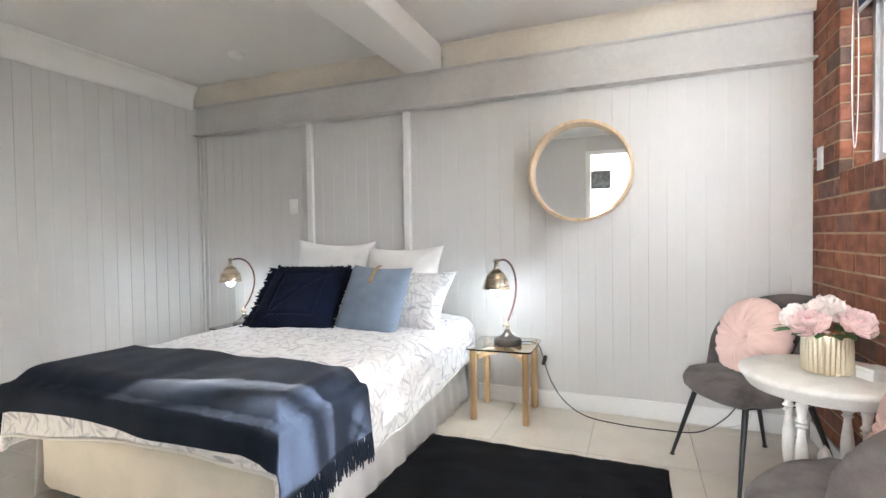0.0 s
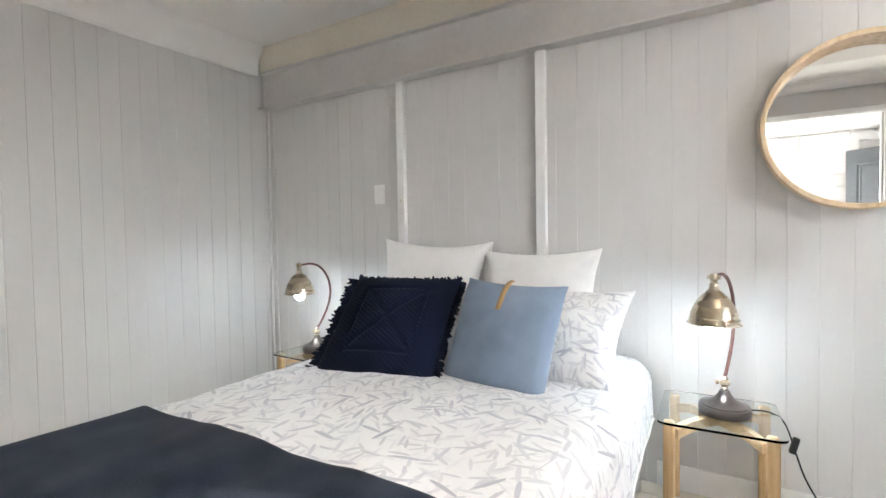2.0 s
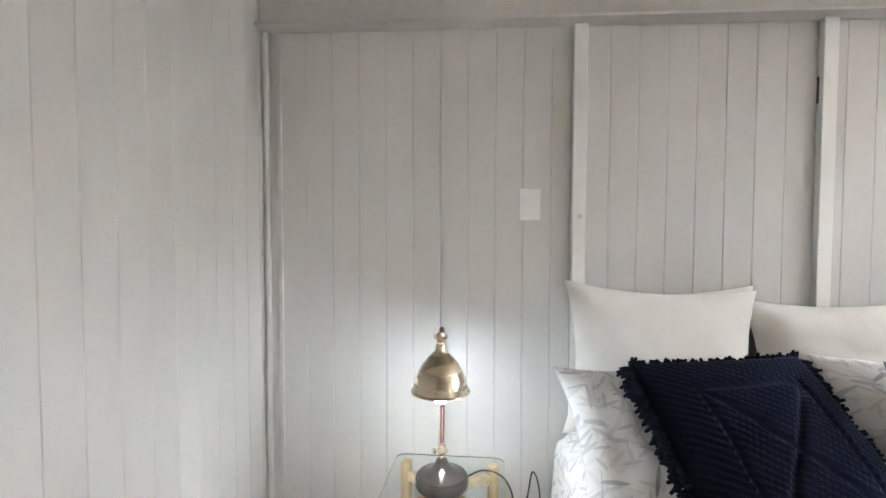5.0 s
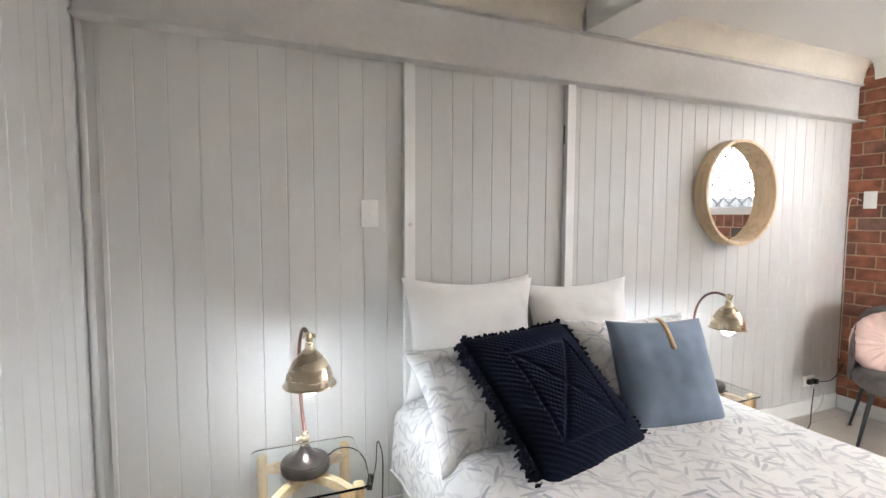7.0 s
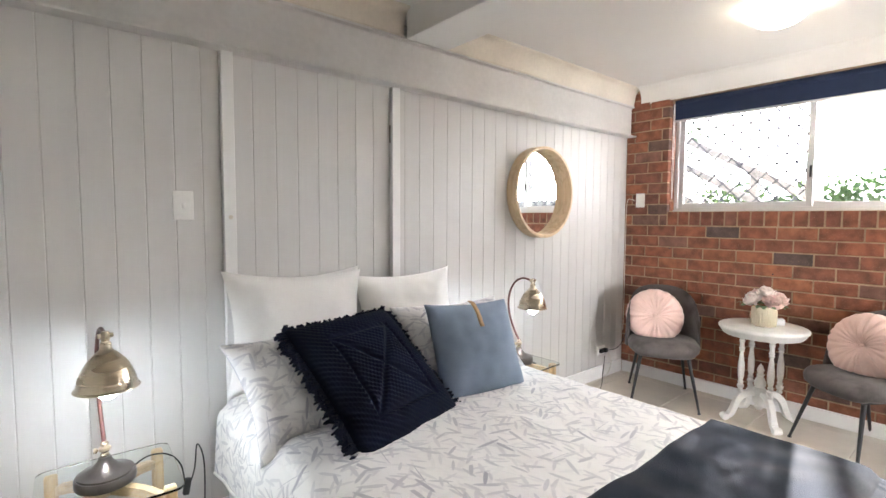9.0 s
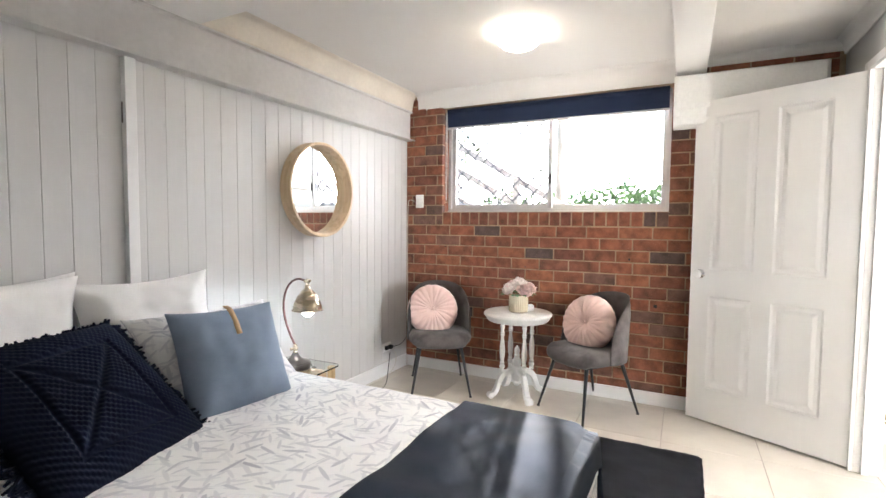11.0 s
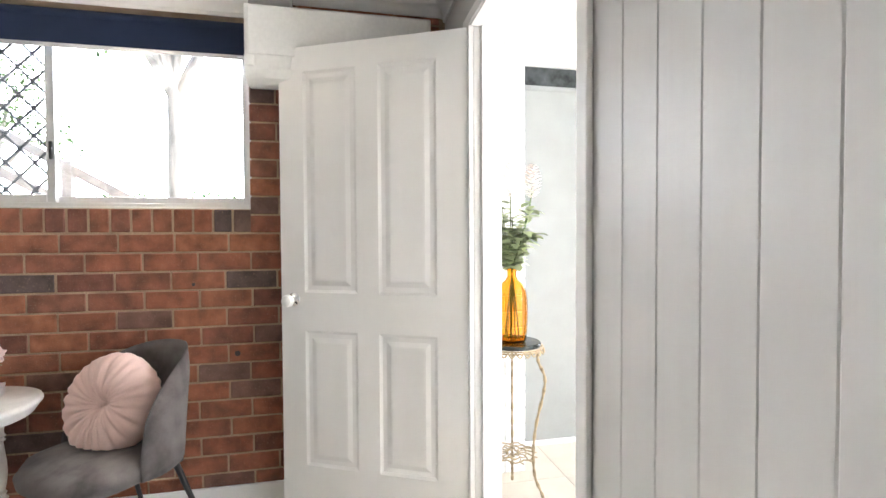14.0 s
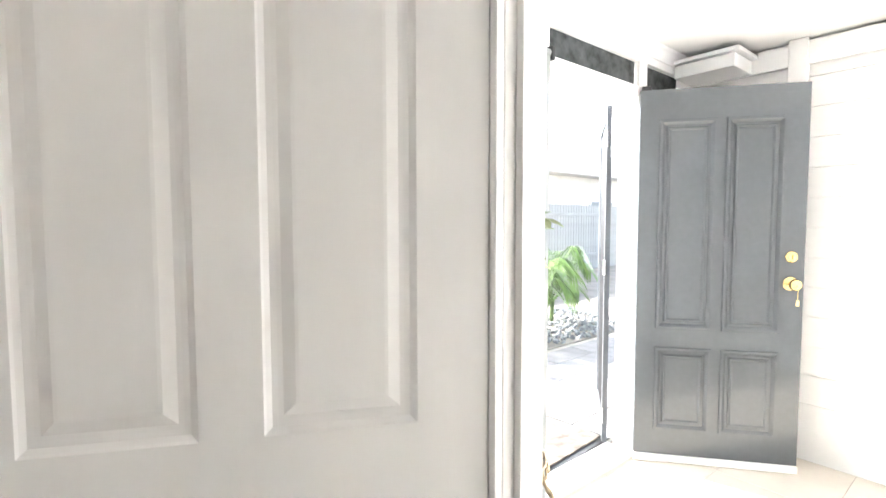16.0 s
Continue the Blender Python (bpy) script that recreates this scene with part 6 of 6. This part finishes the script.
def tree(m, label, trunk_pts, radii, clumps, leaf, count, name="tree"):
    """Tapered trunk, limbs to each clump, and a crown of loose leaf blades."""
    t = thing(name, label, "tree", m)
    part("trunk", tube(spline(trunk_pts, 5), [radii[0] + (radii[1] - radii[0]) * (k / (5 * (len(trunk_pts) - 1))) ** 0.6 for k in range(5 * (len(trunk_pts) - 1) + 1)], 14), M_BARK, t, smooth="all")
    fork = Vector(trunk_pts[-1])
    limbs, crown = bmesh.new(), []
    verts, faces = [], []
    for cx, cy, cz, cr in clumps:
        c = Vector((cx, cy, cz))
        mid = fork.lerp(c, 0.5) + Vector((0, 0, 0.25))
        tube(spline([fork - Vector((0, 0, 0.3)), mid, c], 4), [0.07, 0.065, 0.06, 0.05, 0.045, 0.04, 0.03, 0.02, 0.012], 7, limbs)
        for k in range(int(count * cr * cr)):
            d = Vector((rnd.gauss(0, 1), rnd.gauss(0, 1), rnd.gauss(0, 0.8))).normalized() * cr * rnd.random() ** 0.45
            p = c + d
            n = Vector((rnd.uniform(-1, 1), rnd.uniform(-1, 1), rnd.uniform(-0.9, 0.4))).normalized()
            s = n.cross(Vector((rnd.uniform(-1, 1), rnd.uniform(-1, 1), 1))).normalized() * leaf * 0.22
            ln = leaf * rnd.uniform(0.7, 1.3)
            i = len(verts)
            verts += [p, p + n * ln * 0.5 + s, p + n * ln, p + n * ln * 0.5 - s]
            faces.append((i, i + 1, i + 2, i + 3))
    part("limb_work", limbs, M_BARK, t, smooth="all")
    me = bpy.data.meshes.new("crown")
    me.from_pydata([tuple(v) for v in verts], [], faces)
    me.materials.append(M_TREELEAF)
    ob = new("crown", me)
    ob.parent = t
    return t


# garden tree east of the window, whose crown dapples the sun on the bed
tree(pose(7.0, 2.95, -0.05), "tall garden tree with a pale trunk and loose leafy crown", [(0, 0, 0), (0.03, 0.02, 1.2), (0.0, 0.0, 2.6), (0.05, 0.03, 3.7)], (0.17, 0.10),
     [(0.0, 0.65, 5.15, 0.55), (0.1, 0.45, 5.15, 0.42), (0.1, 1.25, 5.2, 0.55), (-0.1, 0.95, 4.75, 0.45), (0.2, 0.75, 5.75, 0.6), (0.0, 1.5, 5.7, 0.55), (0.2, -0.9, 4.6, 0.55), (-0.3, -1.5, 4.9, 0.5), (0.5, 0.2, 6.2, 0.6), (-0.2, 1.0, 4.25, 0.35), (0.1, -0.25, 5.75, 0.35)], 0.15, 1500)
tree(pose(10.2, -8.9, -0.05), "garden tree behind the weathered paling fence", [(0, 0, 0), (0.1, 0.0, 1.5), (0.0, 0.1, 3.0)], (0.16, 0.10),
     [(0, 0.2, 3.6, 0.65), (0.3, 0.8, 3.3, 0.6), (0.1, -0.5, 3.7, 0.55), (0, 0.1, 4.5, 0.7), (0.2, -0.6, 4.6, 0.6), (0.1, 0.9, 4.2, 0.6), (0.2, -1.1, 4.9, 0.5), (0, 0.3, 5.3, 0.6)], 0.15, 1100)
tree(pose(12.5, 8.6, -0.05), "leafy garden tree beyond the timber stair", [(0, 0, 0), (0.1, 0.0, 1.5), (0.0, 0.1, 2.8)], (0.16, 0.10),
     [(0, 0, 4.2, 0.9), (0.4, -1.0, 3.8, 0.8), (0.2, 0.9, 4.3, 0.8), (0, -0.5, 5.0, 0.8)], 0.16, 700)
for hx, hy, hr, hz in ((12.5, 1.2, 1.25, 1.35), (12.8, 2.6, 1.3, 1.3), (13.0, 4.2, 1.2, 1.2), (12.6, 6.0, 1.2, 1.2), (12.6, -0.6, 1.2, 1.3)):
    bush = thing("garden_bush", "rounded leafy green garden bush", "bush", pose(hx, hy, -0.05), "garden bushes")
    verts, faces = [], []
    for k in range(1800):
        d = Vector((rnd.gauss(0, 1), rnd.gauss(0, 1), rnd.gauss(0, 1))).normalized() * hr * rnd.uniform(0.7, 1.05) * (1 + 0.25 * noise.noise((k * 0.13, hx, hy)))
        p = Vector((d.x, d.y, max(0.05, hz + d.z * 0.95)))
        n = Vector((rnd.uniform(-1, 1), rnd.uniform(-1, 1), rnd.uniform(-0.2, 1))).normalized()
        s = n.cross(Vector((rnd.uniform(-1, 1), rnd.uniform(-1, 1), 0.3))).normalized() * 0.05
        i = len(verts)
        verts += [p, p + n * 0.08 + s, p + n * 0.17, p + n * 0.08 - s]
        faces.append((i, i + 1, i + 2, i + 3))
    me = bpy.data.meshes.new("crown")
    me.from_pydata([tuple(v) for v in verts], [], faces)
    me.materials.append(M_TREELEAF)
    ob = new("crown", me)
    ob.parent = bush
    part("stems", tube([(0, 0, 0), (0.05, 0.03, hz)], 0.05, 7), M_BARK, bush)

# outside stair beyond the window
stair = thing("garden_stair", "weathered timber stair with sloping handrails", "stair", pose(0, 0, -0.05))
SA, SB = Vector((3.6, 3.75, 2.45)), Vector((3.6, 1.75, 1.30))
for name, off in (("handrail", 0.0), ("mid_rail", -0.32), ("stringer", -0.75)):
    h = 0.09 if name == "stringer" else 0.045
    rail = bmesh.new()
    a, b = SA + Vector((0, 0, off)), SB + Vector((0, 0, off))
    ring = [[rail.verts.new(p + Vector((sx * 0.025, 0, sz * h))) for sx, sz in ((1, 1), (-1, 1), (-1, -1), (1, -1))] for p in (a, b)]
    for k in range(4):
        rail.faces.new((ring[0][k], ring[0][(k + 1) % 4], ring[1][(k + 1) % 4], ring[1][k]))
    rail.faces.new(ring[0])
    rail.faces.new(ring[1])
    part(name, rail, M_TIMBER, stair)
for k in range(3):
    p = SB.lerp(SA, 0.08 + 0.42 * k)
    part("post", box(p.x - 0.04, p.x + 0.04, p.y - 0.04, p.y + 0.04, 0, p.z + 0.05, 0.004, 1), M_TIMBER, stair)
for k in range(8):
    p = SB.lerp(SA, k / 7) + Vector((0, 0, -0.85))
    if p.z > 0.1:
        part("tread", box(p.x + 0.03, p.x + 0.95, p.y - 0.12, p.y + 0.12, p.z - 0.02, p.z + 0.02, 0.003, 1), M_TIMBER, stair)

# ---- pieces of walls and floors ----


def shared(name, bm, material):
    bmesh.ops.recalc_face_normals(bm, faces=bm.faces[:])
    me = bpy.data.meshes.new(name)
    bm.to_mesh(me)
    bm.free()
    me.materials.append(material)
    return me


brick_mesh = {}


def brick(dx, dy, dz, material=M_BRICK, name="brick"):
    key = (round(dx, 3), round(dy, 3), round(dz, 3), material.name)
    if key not in brick_mesh:
        brick_mesh[key] = shared(name, box(-dx / 2, dx / 2, -dy / 2, dy / 2, -dz / 2, dz / 2, 0.003, 1), material)
    return brick_mesh[key]


def lay(mesh, parent, x, y, z, turn=0.0):
    ob = new(mesh.name.split(".")[0], mesh)
    ob.parent = parent
    ob.location = (x, y, z)
    ob.rotation_euler = (rnd.uniform(-0.004, 0.004), rnd.uniform(-0.003, 0.003), turn + rnd.uniform(-0.004, 0.004))
    return ob


COURSE, LENGTH, JOINT, DEEP = 0.0845, 0.2245, 0.009, 0.05
row = 0
z = 1.2535 - COURSE
rows_z = []
while z > 0.0:
    rows_z.append((z, row))
    z -= COURSE
    row += 1
z, row = 1.2535, -1
while z < 2.33:
    rows_z.append((z, row))
    z += COURSE
    row -= 1
for z, row in rows_z:
    first = 1.024 if row % 2 == 0 else 0.921
    first += ((row * 7) % 5 - 2) * 0.004
    z0, z1 = max(z, 0.085), min(z + COURSE - JOINT, 2.32)
    spans = [(0.03, N)]
    if z + COURSE > 1.26:
        spans = [(0.03, WY0), (WY1, N)]
    for a, b in spans:
        edges = [a]
        q = first - 12 * LENGTH
        while q < b - 0.03:
            if q > a + 0.03:
                edges.append(q)
            q += LENGTH
        edges.append(b + JOINT)
        for e0, e1 in zip(edges, edges[1:]):
            w = round((e1 - e0 - JOINT) / 0.004) * 0.004
            lay(brick(DEEP, w, round(z1 - z0, 3)), wall_east, E + DEEP / 2 + rnd.uniform(-0.0025, 0.002), (e0 + e1 - JOINT) / 2, (z0 + z1) / 2)
# soldier sill under the window
q = WY0
while q < WY1 - 0.05:
    lay(brick(0.15, 0.0725, 0.1), wall_east, E + 0.075 + rnd.uniform(-0.003, 0.001), q + 0.036, 1.2535 + 0.052)
    q += 0.0829
# window reveal bricks on the pier's return
z = WZ0 + 0.004
while z < WZ1 - 0.05:
    for yy in (WY1 + 0.02, WY0 - 0.02):
        lay(brick(0.074, 0.04, COURSE - JOINT), wall_east, E + 0.052 + 0.04, yy, z + 0.038)
    z += COURSE
# white painted brick pier in the hall
pier = structure("hall_pier", box(E + 0.012, E + 0.23, -0.418, -0.102, 0, HC), M_WBRICK, "white painted brick pier", "wall")
z, k = 0.0, 0
while z < HC - 0.05:
    for y0, y1 in (((-0.42, -0.20), (-0.192, -0.104)) if k % 2 else ((-0.42, -0.31), (-0.302, -0.104))):
        lay(brick(0.05, y1 - y0, COURSE - 0.008, M_WBRICK), pier, E + 0.028, (y0 + y1) / 2, z + 0.038)
    z += COURSE
    k += 1
# white painted brick pier between hall window and cladding
pier2 = structure("hall_pier_south", box(0.14, 0.47, HS + 0.002, HS + 0.03, 0, 2.25), M_WBRICK, "white painted brick pier beside the hall window", "wall")
z, k = 0.0, 0
while z < 2.2:
    for x0, x1 in (((0.135, 0.30), (0.308, 0.478)) if k % 2 else ((0.135, 0.24), (0.248, 0.478))):
        lay(brick(x1 - x0, 0.04, COURSE - 0.008, M_WBRICK), pier2, (x0 + x1) / 2, HS + 0.035, z + 0.038)
    z += COURSE
    k += 1

# floor tiles
TX, TY, TP = -0.262, 0.40, 0.4965
tile_mesh = {}
ys = [TY + 0.5 * k for k in range(-7, 7)]
xs = [TX + TP * k for k in range(-7, 6)]
for x0 in xs:
    for y0 in ys:
        a, b = max(x0 + 0.0015, W), min(x0 + TP - 0.0015, HX + 0.10)
        c, d = max(y0 + 0.0015, HS), min(y0 + 0.4985, N)
        if b - a < 0.02 or d - c < 0.02 or (a > E + 0.03 and c > -0.45) or (b < HW and d < -0.1):
            continue
        key = (round(b - a, 3), round(d - c, 3))
        if key not in tile_mesh:
            w, h = (b - a) / 2, (d - c) / 2
            tile_mesh[key] = shared("tile", box(-w, w, -h, h, -0.008, 0.0, 0.0012, 1), M_TILE)
        ob = new("tile", tile_mesh[key])
        ob.parent = floor
        ob.location = ((a + b) / 2, (c + d) / 2, rnd.uniform(-0.0004, 0.0))
